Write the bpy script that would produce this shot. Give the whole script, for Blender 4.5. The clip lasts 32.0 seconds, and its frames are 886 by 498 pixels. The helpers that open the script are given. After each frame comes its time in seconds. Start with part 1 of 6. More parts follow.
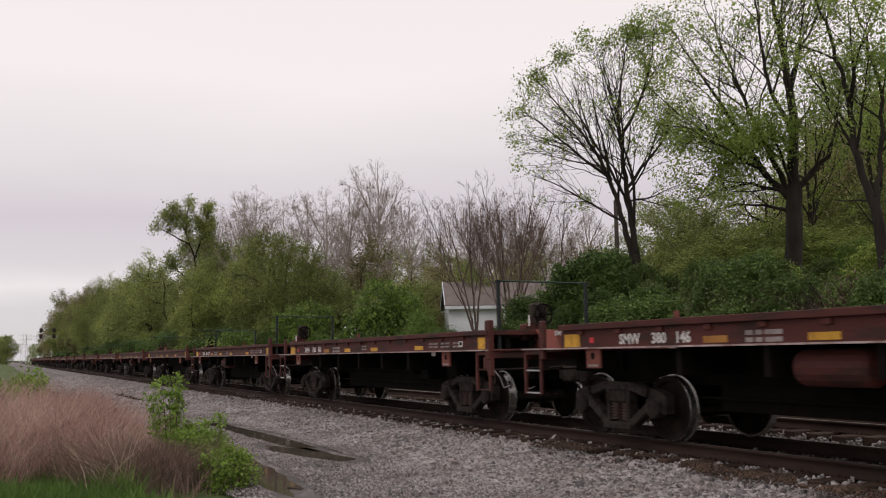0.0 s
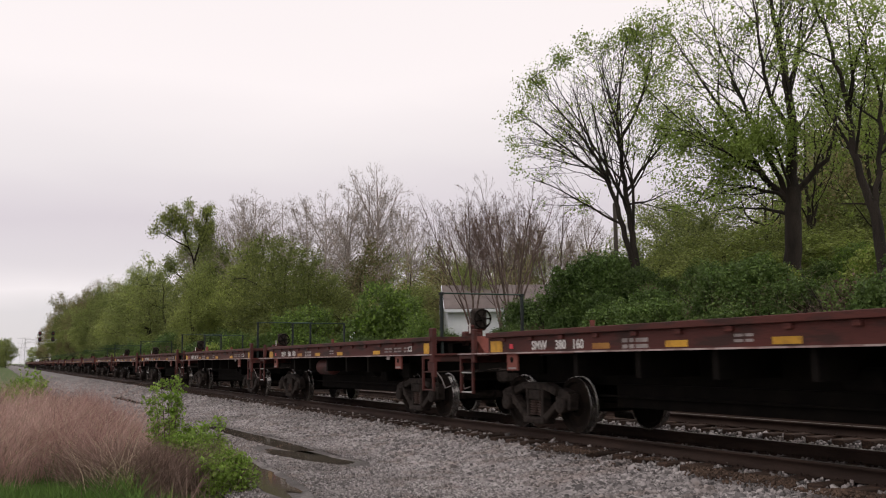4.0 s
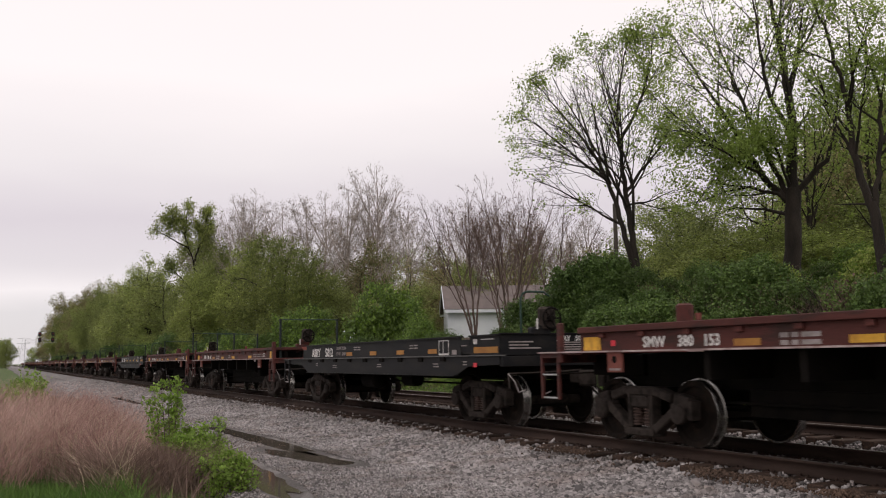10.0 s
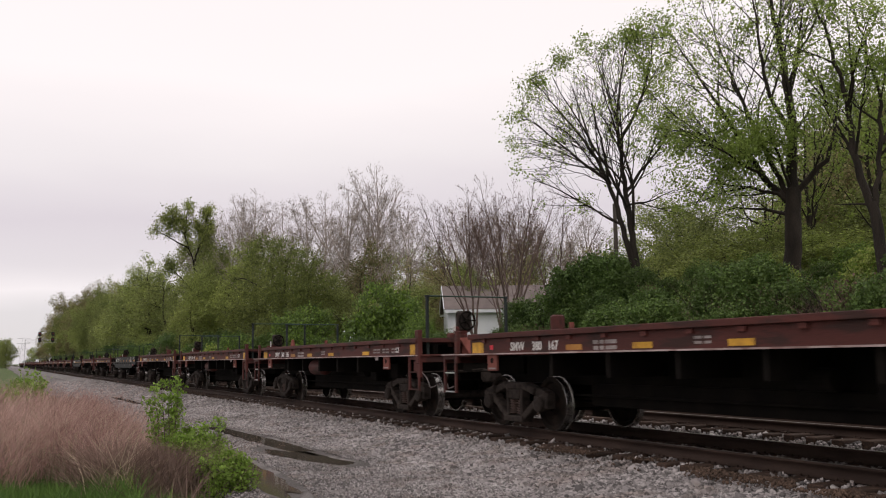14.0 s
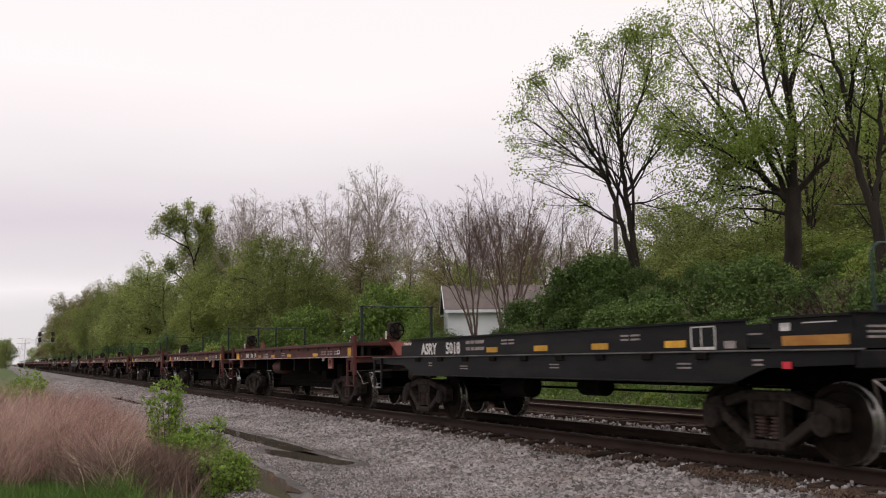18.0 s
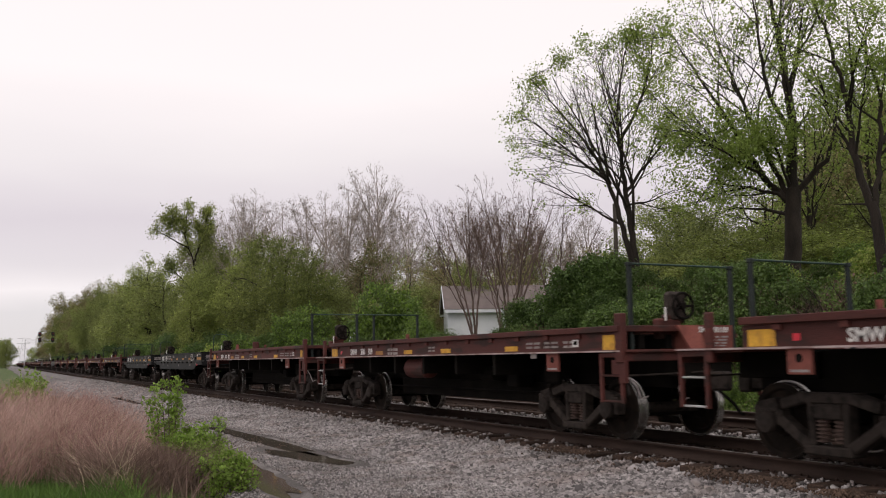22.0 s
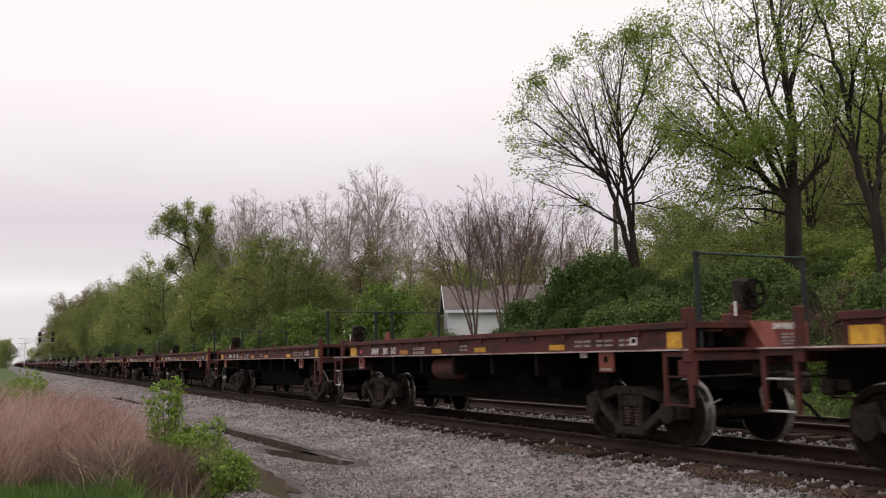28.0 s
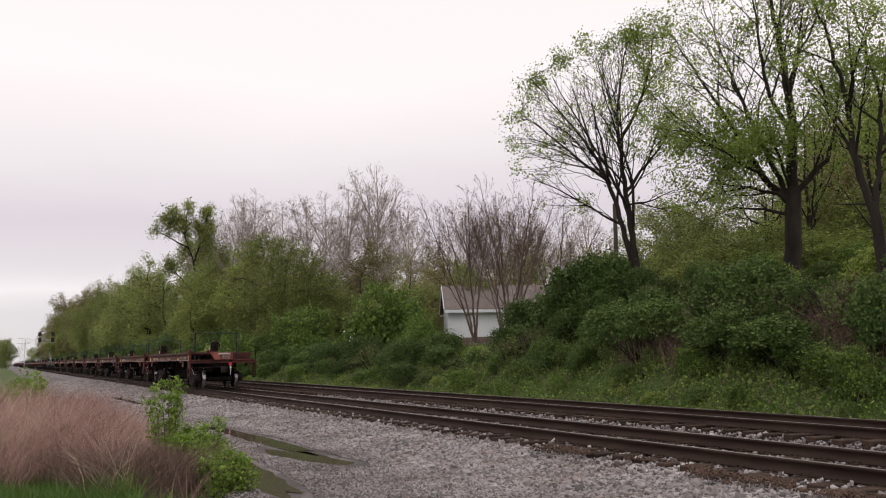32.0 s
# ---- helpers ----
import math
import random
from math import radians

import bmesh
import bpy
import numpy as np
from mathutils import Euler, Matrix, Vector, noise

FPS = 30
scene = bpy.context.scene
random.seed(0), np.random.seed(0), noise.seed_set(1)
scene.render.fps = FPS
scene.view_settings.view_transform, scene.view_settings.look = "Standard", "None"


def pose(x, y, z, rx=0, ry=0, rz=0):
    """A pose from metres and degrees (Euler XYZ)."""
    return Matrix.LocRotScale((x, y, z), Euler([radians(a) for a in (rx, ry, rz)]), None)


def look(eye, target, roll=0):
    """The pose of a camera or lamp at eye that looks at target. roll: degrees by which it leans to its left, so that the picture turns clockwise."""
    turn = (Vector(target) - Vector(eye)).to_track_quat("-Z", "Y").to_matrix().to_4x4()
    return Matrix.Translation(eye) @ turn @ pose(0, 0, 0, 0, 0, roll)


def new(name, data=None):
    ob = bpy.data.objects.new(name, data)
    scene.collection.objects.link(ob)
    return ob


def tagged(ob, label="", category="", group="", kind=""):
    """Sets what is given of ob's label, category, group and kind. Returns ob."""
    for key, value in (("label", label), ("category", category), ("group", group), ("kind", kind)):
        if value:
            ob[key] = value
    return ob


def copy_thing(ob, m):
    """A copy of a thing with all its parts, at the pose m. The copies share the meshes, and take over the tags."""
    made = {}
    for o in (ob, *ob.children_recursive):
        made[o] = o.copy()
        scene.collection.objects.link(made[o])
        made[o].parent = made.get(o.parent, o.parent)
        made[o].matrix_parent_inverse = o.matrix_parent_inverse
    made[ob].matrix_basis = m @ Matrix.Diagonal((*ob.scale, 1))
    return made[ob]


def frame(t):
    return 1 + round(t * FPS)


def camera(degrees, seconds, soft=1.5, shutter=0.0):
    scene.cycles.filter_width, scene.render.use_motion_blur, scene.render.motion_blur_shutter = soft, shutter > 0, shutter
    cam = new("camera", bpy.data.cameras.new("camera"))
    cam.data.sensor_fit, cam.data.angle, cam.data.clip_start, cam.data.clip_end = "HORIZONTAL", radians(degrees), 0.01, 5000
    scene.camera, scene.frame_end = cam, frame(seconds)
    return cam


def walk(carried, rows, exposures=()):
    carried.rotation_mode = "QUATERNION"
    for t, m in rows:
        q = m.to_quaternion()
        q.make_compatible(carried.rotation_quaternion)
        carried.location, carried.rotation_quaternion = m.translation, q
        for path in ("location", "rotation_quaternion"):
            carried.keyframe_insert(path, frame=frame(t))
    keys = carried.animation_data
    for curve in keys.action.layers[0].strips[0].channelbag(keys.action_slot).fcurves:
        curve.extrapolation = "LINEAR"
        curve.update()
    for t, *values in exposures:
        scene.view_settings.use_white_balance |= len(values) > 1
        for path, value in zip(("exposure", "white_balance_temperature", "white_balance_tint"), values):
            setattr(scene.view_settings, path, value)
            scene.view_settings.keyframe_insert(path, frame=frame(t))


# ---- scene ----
# Axes: +y runs along the track in the train's direction, +x across it; z = 0 is the top of the rails.
NEAR = 8.61            # near rail of the near track
GAUGE = 1.51           # between rail-head centres
FAR = NEAR + 4.06      # near rail of the far track
MID = NEAR + GAUGE / 2
EYE = (0, 0, 1.265)
YAW, TILT, ROLL, DEG_PER_PX = 26.28, 6.966, -0.835, 0.03626

cam = camera(52.78, 32.0, soft=1.1, shutter=0.14)


def aim(dx, dy):
    """The camera's pose; dx, dy: small swings in pixels of the picture."""
    yaw, tilt = radians(YAW - dx * DEG_PER_PX), radians(TILT + dy * DEG_PER_PX)
    ahead = Vector((math.sin(yaw) * math.cos(tilt), math.cos(yaw) * math.cos(tilt), math.sin(tilt)))
    return look(EYE, Vector(EYE) + ahead * 10, ROLL)


SWINGS = [(0.0, 1.6, -6.5), (0.5, -8.3, -5.8), (1.0, -6.5, -4.8), (1.5, -6.0, -4.4), (2.0, -5.7, -3.4), (2.5, -5.5, -3.5),
          (3.0, -5.5, -3.3), (3.5, 0.0, -1.5), (5.0, 0.0, -0.3), (6.0, 0.0, 0.0), (32.0, 0.0, 0.0)]
walk(cam, [(t, aim(dx, dy)) for t, dx, dy in SWINGS], exposures=[(0.0, 0.02, 6750, 13), (2.0, 0.06, 6750, 13), (6.0, 0.16, 6750, 13), (32.0, 0.18, 6750, 13)])

# ---- sky and sun ----
SUN_EL, SUN_AZ = radians(52), radians(-60)
world = bpy.data.worlds.new("overcast_sky")
scene.world = world
world.use_nodes = True
wn, wl = world.node_tree.nodes, world.node_tree.links
wn.clear()
w_out = wn.new("ShaderNodeOutputWorld")
w_bg = wn.new("ShaderNodeBackground")
w_sky = wn.new("ShaderNodeTexSky")
w_sky.sky_type, w_sky.sun_disc, w_sky.sun_elevation, w_sky.sun_rotation = "NISHITA", False, SUN_EL, SUN_AZ
w_sc = wn.new("ShaderNodeVectorMath")
w_sc.operation = "SCALE"
w_sc.inputs["Scale"].default_value = 0.1
wl.new(w_sky.outputs[0], w_sc.inputs[0])
w_tc = wn.new("ShaderNodeTexCoord")
w_map = wn.new("ShaderNodeMapping")
w_map.inputs["Scale"].default_value = (1.4, 1.4, 5.0)
w_n = wn.new("ShaderNodeTexNoise")
w_n.inputs["Scale"].default_value, w_n.inputs["Detail"].default_value, w_n.inputs["Roughness"].default_value = 1.5, 5, 0.45
wl.new(w_tc.outputs["Generated"], w_map.inputs["Vector"])
wl.new(w_map.outputs[0], w_n.inputs["Vector"])
w_sep = wn.new("ShaderNodeSeparateXYZ")
wl.new(w_tc.outputs["Generated"], w_sep.inputs[0])
w_add = wn.new("ShaderNodeMath")
w_add.operation = "MULTIPLY_ADD"
w_add.inputs[1].default_value, w_add.inputs[2].default_value = 0.11, -0.055
wl.new(w_n.outputs["Fac"], w_add.inputs[0])
w_sum = wn.new("ShaderNodeMath")
w_sum.operation = "ADD"
wl.new(w_add.outputs[0], w_sum.inputs[0])
wl.new(w_sep.outputs["Z"], w_sum.inputs[1])
w_ramp = wn.new("ShaderNodeValToRGB")
cr = w_ramp.color_ramp
cr.elements[0].position, cr.elements[0].color = 0.0, (0.66, 0.65, 0.68, 1)
cr.elements[1].position, cr.elements[1].color = 1.0, (0.95, 0.93, 0.95, 1)
for pos, col in ((0.035, (0.68, 0.67, 0.70)), (0.062, (0.84, 0.81, 0.84)), (0.1, (0.70, 0.67, 0.71)), (0.15, (0.66, 0.62, 0.67)), (0.22, (0.80, 0.77, 0.79)), (0.30, (0.93, 0.89, 0.90)),
                 (0.45, (0.91, 0.87, 0.88))):
    e = cr.elements.new(pos)
    e.color = (*col, 1)
wl.new(w_sum.outputs[0], w_ramp.inputs[0])
w_mix = wn.new("ShaderNodeMix")
w_mix.data_type = "RGBA"
w_mix.inputs[0].default_value = 0.93
wl.new(w_sc.outputs[0], w_mix.inputs[6])
wl.new(w_ramp.outputs[0], w_mix.inputs[7])
wl.new(w_mix.outputs[2], w_bg.inputs["Color"])
w_bg.inputs["Strength"].default_value = 1.0
wl.new(w_bg.outputs[0], w_out.inputs[0])

sun = new("sun", bpy.data.lights.new("sun", "SUN"))
sun.data.energy, sun.data.angle, sun.data.color = 0.6, radians(25), (1.0, 0.97, 0.93)
sun.matrix_world = look((-30, -20, 60), (0, 15, 0))


# ---- materials ----
def material(name, ca, cb, rough=0.8, scale=4.0, fine=40.0, bump=0.3, metal=0.0, island=0.0, translucent=0.0, detail=6, spread=(0.35, 0.65), stain=None, stain_amt=0.0, obj_var=0.0, spec=0.3, bump_dist=0.01, stretch=None):
    """Two colours mixed by broad noise, broken by fine grain, with fine relief; island/obj_var: value change per piece."""
    m = bpy.data.materials.new(name)
    m.use_nodes = True
    n, l = m.node_tree.nodes, m.node_tree.links
    b = n["Principled BSDF"]
    b.inputs["Roughness"].default_value, b.inputs["Metallic"].default_value = rough, metal
    b.inputs["Specular IOR Level"].default_value = spec
    tc = n.new("ShaderNodeTexCoord")
    src = tc.outputs["Object"]
    if stretch:
        mp = n.new("ShaderNodeMapping")
        mp.inputs["Scale"].default_value = stretch
        l.new(src, mp.inputs["Vector"])
        src = mp.outputs[0]
    big, small = n.new("ShaderNodeTexNoise"), n.new("ShaderNodeTexNoise")
    for node, s in ((big, scale), (small, fine)):
        l.new(src, node.inputs["Vector"])
        node.inputs["Scale"].default_value, node.inputs["Detail"].default_value = s, detail
    ramp = n.new("ShaderNodeMapRange")
    ramp.inputs["From Min"].default_value, ramp.inputs["From Max"].default_value = spread
    l.new(big.outputs["Fac"], ramp.inputs["Value"])
    mix = n.new("ShaderNodeMix")
    mix.data_type = "RGBA"
    mix.inputs[6].default_value, mix.inputs[7].default_value = (*ca, 1), (*cb, 1)
    l.new(ramp.outputs[0], mix.inputs[0])
    col = mix.outputs[2]
    if stain:
        st = n.new("ShaderNodeTexNoise")
        st.inputs["Scale"].default_value, st.inputs["Detail"].default_value = scale * 2.7, 8
        l.new(src, st.inputs["Vector"])
        sr = n.new("ShaderNodeMapRange")
        sr.inputs["From Min"].default_value, sr.inputs["From Max"].default_value, sr.inputs["To Max"].default_value = 0.5, 0.62, stain_amt
        l.new(st.outputs["Fac"], sr.inputs["Value"])
        mx = n.new("ShaderNodeMix")
        mx.data_type = "RGBA"
        mx.inputs[7].default_value = (*stain, 1)
        l.new(sr.outputs[0], mx.inputs[0])
        l.new(col, mx.inputs[6])
        col = mx.outputs[2]
    val = n.new("ShaderNodeMapRange")
    val.inputs["To Min"].default_value, val.inputs["To Max"].default_value = 0.72, 1.28
    l.new(small.outputs["Fac"], val.inputs["Value"])
    amount = val.outputs[0]
    for on, kind, outname in ((island, "ShaderNodeNewGeometry", "Random Per Island"), (obj_var, "ShaderNodeObjectInfo", "Random")):
        if on:
            g = n.new(kind)
            r = n.new("ShaderNodeMapRange")
            r.inputs["To Min"].default_value, r.inputs["To Max"].default_value = 1 - on, 1 + on
            l.new(g.outputs[outname], r.inputs["Value"])
            mu = n.new("ShaderNodeMath")
            mu.operation = "MULTIPLY"
            l.new(amount, mu.inputs[0])
            l.new(r.outputs[0], mu.inputs[1])
            amount = mu.outputs[0]
    hsv = n.new("ShaderNodeHueSaturation")
    l.new(amount, hsv.inputs["Value"])
    l.new(col, hsv.inputs["Color"])
    col = hsv.outputs[0]
    l.new(col, b.inputs["Base Color"])
    if bump:
        bp = n.new("ShaderNodeBump")
        bp.inputs["Strength"].default_value, bp.inputs["Distance"].default_value = bump, bump_dist
        l.new(small.outputs["Fac"], bp.inputs["Height"])
        l.new(bp.outputs[0], b.inputs["Normal"])
    if translucent:
        tr = n.new("ShaderNodeBsdfTranslucent")
        l.new(col, tr.inputs["Color"])
        ms = n.new("ShaderNodeMixShader")
        ms.inputs[0].default_value = translucent
        l.new(b.outputs[0], ms.inputs[1])
        l.new(tr.outputs[0], ms.inputs[2])
        l.new(ms.outputs[0], n["Material Output"].inputs["Surface"])
    return m


M = {
    "grass_soil": material("grass_soil", (0.05, 0.085, 0.022), (0.085, 0.12, 0.034), 0.95, 0.35, 9, 0.6, bump_dist=0.05, stain=(0.11, 0.09, 0.05), stain_amt=0.3),
    "path": material("wet_gravel_path", (0.10, 0.089, 0.084), (0.225, 0.205, 0.196), 0.75, 0.8, 34, 1.0, bump_dist=0.06, spread=(0.4, 0.6), stain=(0.085, 0.075, 0.07), stain_amt=0.75),
    "ballast": material("ballast_bed", (0.15, 0.138, 0.133), (0.26, 0.242, 0.236), 0.9, 0.8, 26, 1.0, bump_dist=0.05),
    "stone": material("ballast_stone", (0.20, 0.182, 0.178), (0.30, 0.275, 0.27), 0.85, 0.7, 60, 0.3, island=0.7, stain=(0.15, 0.11, 0.09), stain_amt=0.4),
    "dirt": material("rust_brown_dirt", (0.060, 0.038, 0.028), (0.11, 0.072, 0.052), 0.95, 1.5, 40, 0.4, island=0.4),
    "water": material("puddle_water", (0.075, 0.062, 0.048), (0.10, 0.085, 0.065), 0.07, 0.8, 3, 0.02, spec=0.32, bump_dist=0.004),
    "tie": material("creosoted_tie", (0.024, 0.017, 0.014), (0.054, 0.037, 0.029), 0.85, 3, 40, 0.6, obj_var=0.35, stretch=(0.6, 4, 4), stain=(0.10, 0.058, 0.040), stain_amt=0.6, spec=0.12),
    "rail": material("rusty_rail", (0.030, 0.0195, 0.0155), (0.052, 0.033, 0.026), 0.75, 2, 50, 0.4, stain=(0.025, 0.016, 0.013), stain_amt=0.5, stretch=(3, 0.4, 3), spec=0.12),
    "railhead": material("worn_rail_head", (0.20, 0.175, 0.16), (0.29, 0.265, 0.25), 0.45, 2, 60, 0.1, metal=0.8, stretch=(3, 0.2, 3)),
    "red": material("oxide_red_paint", (0.064, 0.0165, 0.0132), (0.090, 0.0235, 0.0185), 0.7, 0.9, 26, 0.25, obj_var=0.12, stain=(0.030, 0.014, 0.011), stain_amt=0.8, stretch=(1, 0.5, 2.5)),
    "red_light": material("faded_red_paint", (0.15, 0.043, 0.033), (0.21, 0.065, 0.050), 0.75, 1.2, 30, 0.2, obj_var=0.12, stain=(0.07, 0.024, 0.019), stain_amt=0.6),
    # red paint lightened to salmon to paint in the light on the housing's slope
    "salmon": material("lit_slope_salmon_paint", (0.27, 0.085, 0.066), (0.35, 0.12, 0.095), 0.75, 1.5, 30, 0.2, stain=(0.15, 0.05, 0.04), stain_amt=0.5),
    # flange edge catching the sky: its brightness is painted in as a pale colour
    "sill_edge": material("flange_steel_lit_edge", (0.30, 0.22, 0.21), (0.46, 0.37, 0.36), 0.6, 2, 30, 0.2, stain=(0.14, 0.06, 0.05), stain_amt=0.6, stretch=(1, 0.6, 1)),
    "black": material("black_car_paint", (0.006, 0.006, 0.0065), (0.010, 0.010, 0.011), 0.6, 0.9, 30, 0.2, spec=0.16, stain=(0.020, 0.017, 0.015), stain_amt=0.5, stretch=(1, 0.5, 2.5)),
    "black_edge": material("scuffed_black_edge", (0.05, 0.05, 0.05), (0.11, 0.105, 0.10), 0.6, 2, 30, 0.2),
    # near-black base: the deep shade beneath the cars is put into this colour
    "under": material("grimy_shaded_underframe", (0.005, 0.0042, 0.0038), (0.010, 0.008, 0.0065), 0.95, 2, 20, 0.4, spec=0.1),
    "truck": material("dusty_cast_steel", (0.027, 0.021, 0.018), (0.046, 0.036, 0.031), 0.85, 3, 30, 0.4, obj_var=0.15, stain=(0.010, 0.008, 0.007), stain_amt=0.7, spec=0.15),
    "spring": material("rusty_spring", (0.055, 0.034, 0.028), (0.085, 0.052, 0.042), 0.7, 5, 40, 0.2),
    "wheel": material("wheel_steel", (0.011, 0.0085, 0.0072), (0.020, 0.0155, 0.013), 0.9, 2.5, 24, 0.3, stain=(0.030, 0.019, 0.014), stain_amt=0.5, spec=0.08),
    "rim": material("polished_wheel_tread", (0.34, 0.325, 0.31), (0.46, 0.44, 0.42), 0.26, 3, 40, 0.1, metal=0.9),
    "yellow": material("faded_yellow_paint", (0.52, 0.27, 0.03), (0.62, 0.34, 0.04), 0.6, 3, 30, 0.1, obj_var=0.2, stain=(0.30, 0.14, 0.03), stain_amt=0.5),
    "orange": material("dull_orange_reflector", (0.30, 0.13, 0.03), (0.38, 0.18, 0.04), 0.6, 3, 30, 0.1, obj_var=0.15),
    "white": material("stencil_white_paint", (0.60, 0.58, 0.56), (0.72, 0.70, 0.68), 0.7, 4, 30, 0.05, stain=(0.38, 0.32, 0.30), stain_amt=0.4),
    "stencil": material("worn_small_stencil", (0.20, 0.17, 0.165), (0.32, 0.28, 0.27), 0.7, 6, 50, 0.05),
    "signal_red": material("marker_red", (0.60, 0.03, 0.05), (0.70, 0.04, 0.06), 0.4, 4, 30, 0.05),
    "greenpipe": material("dark_green_pipe", (0.012, 0.035, 0.025), (0.02, 0.05, 0.035), 0.5, 4, 30, 0.1),
    "poststeel": material("green_black_post_paint", (0.008, 0.013, 0.012), (0.016, 0.023, 0.021), 0.6, 3, 30, 0.1),
    "galv": material("galvanised_steel", (0.45, 0.45, 0.45), (0.6, 0.6, 0.6), 0.4, 4, 30, 0.1, metal=0.7),
    "bark": material("dark_bark", (0.016, 0.0125, 0.010), (0.036, 0.028, 0.022), 0.95, 1.2, 16, 0.8, bump_dist=0.03, stretch=(3, 3, 0.6)),
    "bark_pale": material("pale_grey_bark", (0.27, 0.225, 0.20), (0.37, 0.315, 0.285), 0.95, 1.2, 12, 0.6, bump_dist=0.03, stretch=(3, 3, 0.6)),
    "bark_red": material("reddish_twig_bark", (0.10, 0.070, 0.061), (0.165, 0.118, 0.104), 0.95, 1.2, 14, 0.6, bump_dist=0.02, stretch=(3, 3, 0.6)),
    "leaf": material("spring_leaf_green", (0.205, 0.285, 0.060), (0.29, 0.375, 0.09), 0.65, 0.25, 6, 0, island=0.3, translucent=0.5),
    "leaf_dark": material("dark_shrub_leaf", (0.054, 0.098, 0.024), (0.096, 0.150, 0.036), 0.55, 0.3, 6, 0, island=0.4, translucent=0.25, obj_var=0.25),
    "leaf_mid": material("hedge_leaf", (0.085, 0.142, 0.034), (0.140, 0.200, 0.050), 0.6, 0.3, 6, 0, island=0.4, translucent=0.3, obj_var=0.3),
    "leaf_olive": material("olive_wood_leaf", (0.178, 0.212, 0.074), (0.255, 0.285, 0.105), 0.8, 0.12, 3, 0, island=0.4, translucent=0.3, obj_var=0.32),
    "leaf_wood": material("fresh_wood_leaf", (0.215, 0.262, 0.066), (0.31, 0.355, 0.095), 0.75, 0.12, 3, 0, island=0.4, translucent=0.35, obj_var=0.32),
    "leaf_brown": material("budding_brown_leaf", (0.215, 0.178, 0.09), (0.285, 0.24, 0.12), 0.8, 0.12, 3, 0, island=0.4, translucent=0.3, obj_var=0.32),
    "bud": material("reddish_buds", (0.12, 0.075, 0.060), (0.17, 0.11, 0.085), 0.8, 0.3, 4, 0, island=0.35, translucent=0.2),
    "bud_pale": material("pale_catkins", (0.19, 0.16, 0.125), (0.26, 0.22, 0.175), 0.8, 0.3, 4, 0, island=0.3, translucent=0.25),
    "leaf_bright": material("bright_sapling_leaf", (0.15, 0.25, 0.035), (0.23, 0.34, 0.065), 0.55, 1.2, 8, 0, island=0.35, translucent=0.4),
    "dry": material("dry_red_grass", (0.26, 0.140, 0.122), (0.52, 0.355, 0.305), 0.9, 0.8, 6, 0, island=0.4, translucent=0.25, spread=(0.4, 0.6)),
    "straw": material("pale_straw", (0.40, 0.31, 0.22), (0.52, 0.42, 0.31), 0.9, 0.5, 6, 0, island=0.3, translucent=0.2),
    "dead": material("brown_dead_stalk", (0.16, 0.105, 0.085), (0.25, 0.175, 0.14), 0.9, 0.9, 8, 0, island=0.4, translucent=0.15),
    "grass": material("fresh_grass", (0.07, 0.145, 0.028), (0.12, 0.20, 0.042), 0.7, 0.4, 6, 0, island=0.35, translucent=0.3),
    "grass_light": material("light_grass_tuft", (0.15, 0.22, 0.05), (0.22, 0.29, 0.08), 0.7, 0.8, 6, 0, island=0.4, translucent=0.35),
    "siding": material("white_house_siding", (0.62, 0.64, 0.68), (0.72, 0.74, 0.77), 0.7, 0.6, 20, 0.1),
    "roof": material("grey_brown_shingles", (0.125, 0.10, 0.095), (0.17, 0.14, 0.13), 0.9, 1.0, 22, 0.4),
    "glass": material("dark_window_glass", (0.03, 0.035, 0.04), (0.04, 0.045, 0.05), 0.08, 1, 4, 0, spec=0.5),
    "fence": material("weathered_fence_board", (0.15, 0.11, 0.095), (0.22, 0.165, 0.14), 0.9, 1.5, 20, 0.4, obj_var=0.2),
    "pole": material("old_pole_wood", (0.055, 0.045, 0.04), (0.085, 0.07, 0.06), 0.95, 1, 20, 0.5, stretch=(4, 4, 0.4)),
    "signal_black": material("signal_black", (0.012, 0.012, 0.013), (0.02, 0.02, 0.021), 0.6, 2, 20, 0.1),
    "red_lens": material("dark_red_lens", (0.35, 0.02, 0.02), (0.4, 0.03, 0.03), 0.2, 2, 20, 0),
    "steel_far": material("far_grey_steel", (0.50, 0.50, 0.52), (0.6, 0.6, 0.62), 0.7, 1, 10, 0),
}


# ---- mesh helpers ----
def arrays_mesh(name, verts, faces, mat, smooth=False, mats=None, face_mats=None):
    """A mesh from arrays; faces: (n, k) vertex indices, all with k corners."""
    me = bpy.data.meshes.new(name)
    v, f = np.asarray(verts, np.float32), np.asarray(faces, np.int32)
    k = f.shape[1]
    me.vertices.add(len(v))
    me.vertices.foreach_set("co", v.ravel())
    me.loops.add(f.size)
    me.loops.foreach_set("vertex_index", f.ravel())
    me.polygons.add(len(f))
    me.polygons.foreach_set("loop_start", np.arange(0, f.size, k, dtype=np.int32))
    if smooth:
        me.polygons.foreach_set("use_smooth", np.ones(len(f), bool))
    for mm in mats or [mat]:
        me.materials.append(mm)
    if face_mats is not None:
        me.polygons.foreach_set("material_index", np.asarray(face_mats, np.int32))
    me.update(calc_edges=True)
    return me


def part(name, data, mat=None, parent=None, label=""):
    """Links a bmesh or a mesh as one object under parent."""
    if isinstance(data, bmesh.types.BMesh):
        me = bpy.data.meshes.new(name)
        data.to_mesh(me)
        data.free()
        me.materials.append(mat)
    else:
        me = data
    ob = new(name, me)
    if parent:
        ob.parent = parent
    if label:
        ob["label"] = label
    return ob


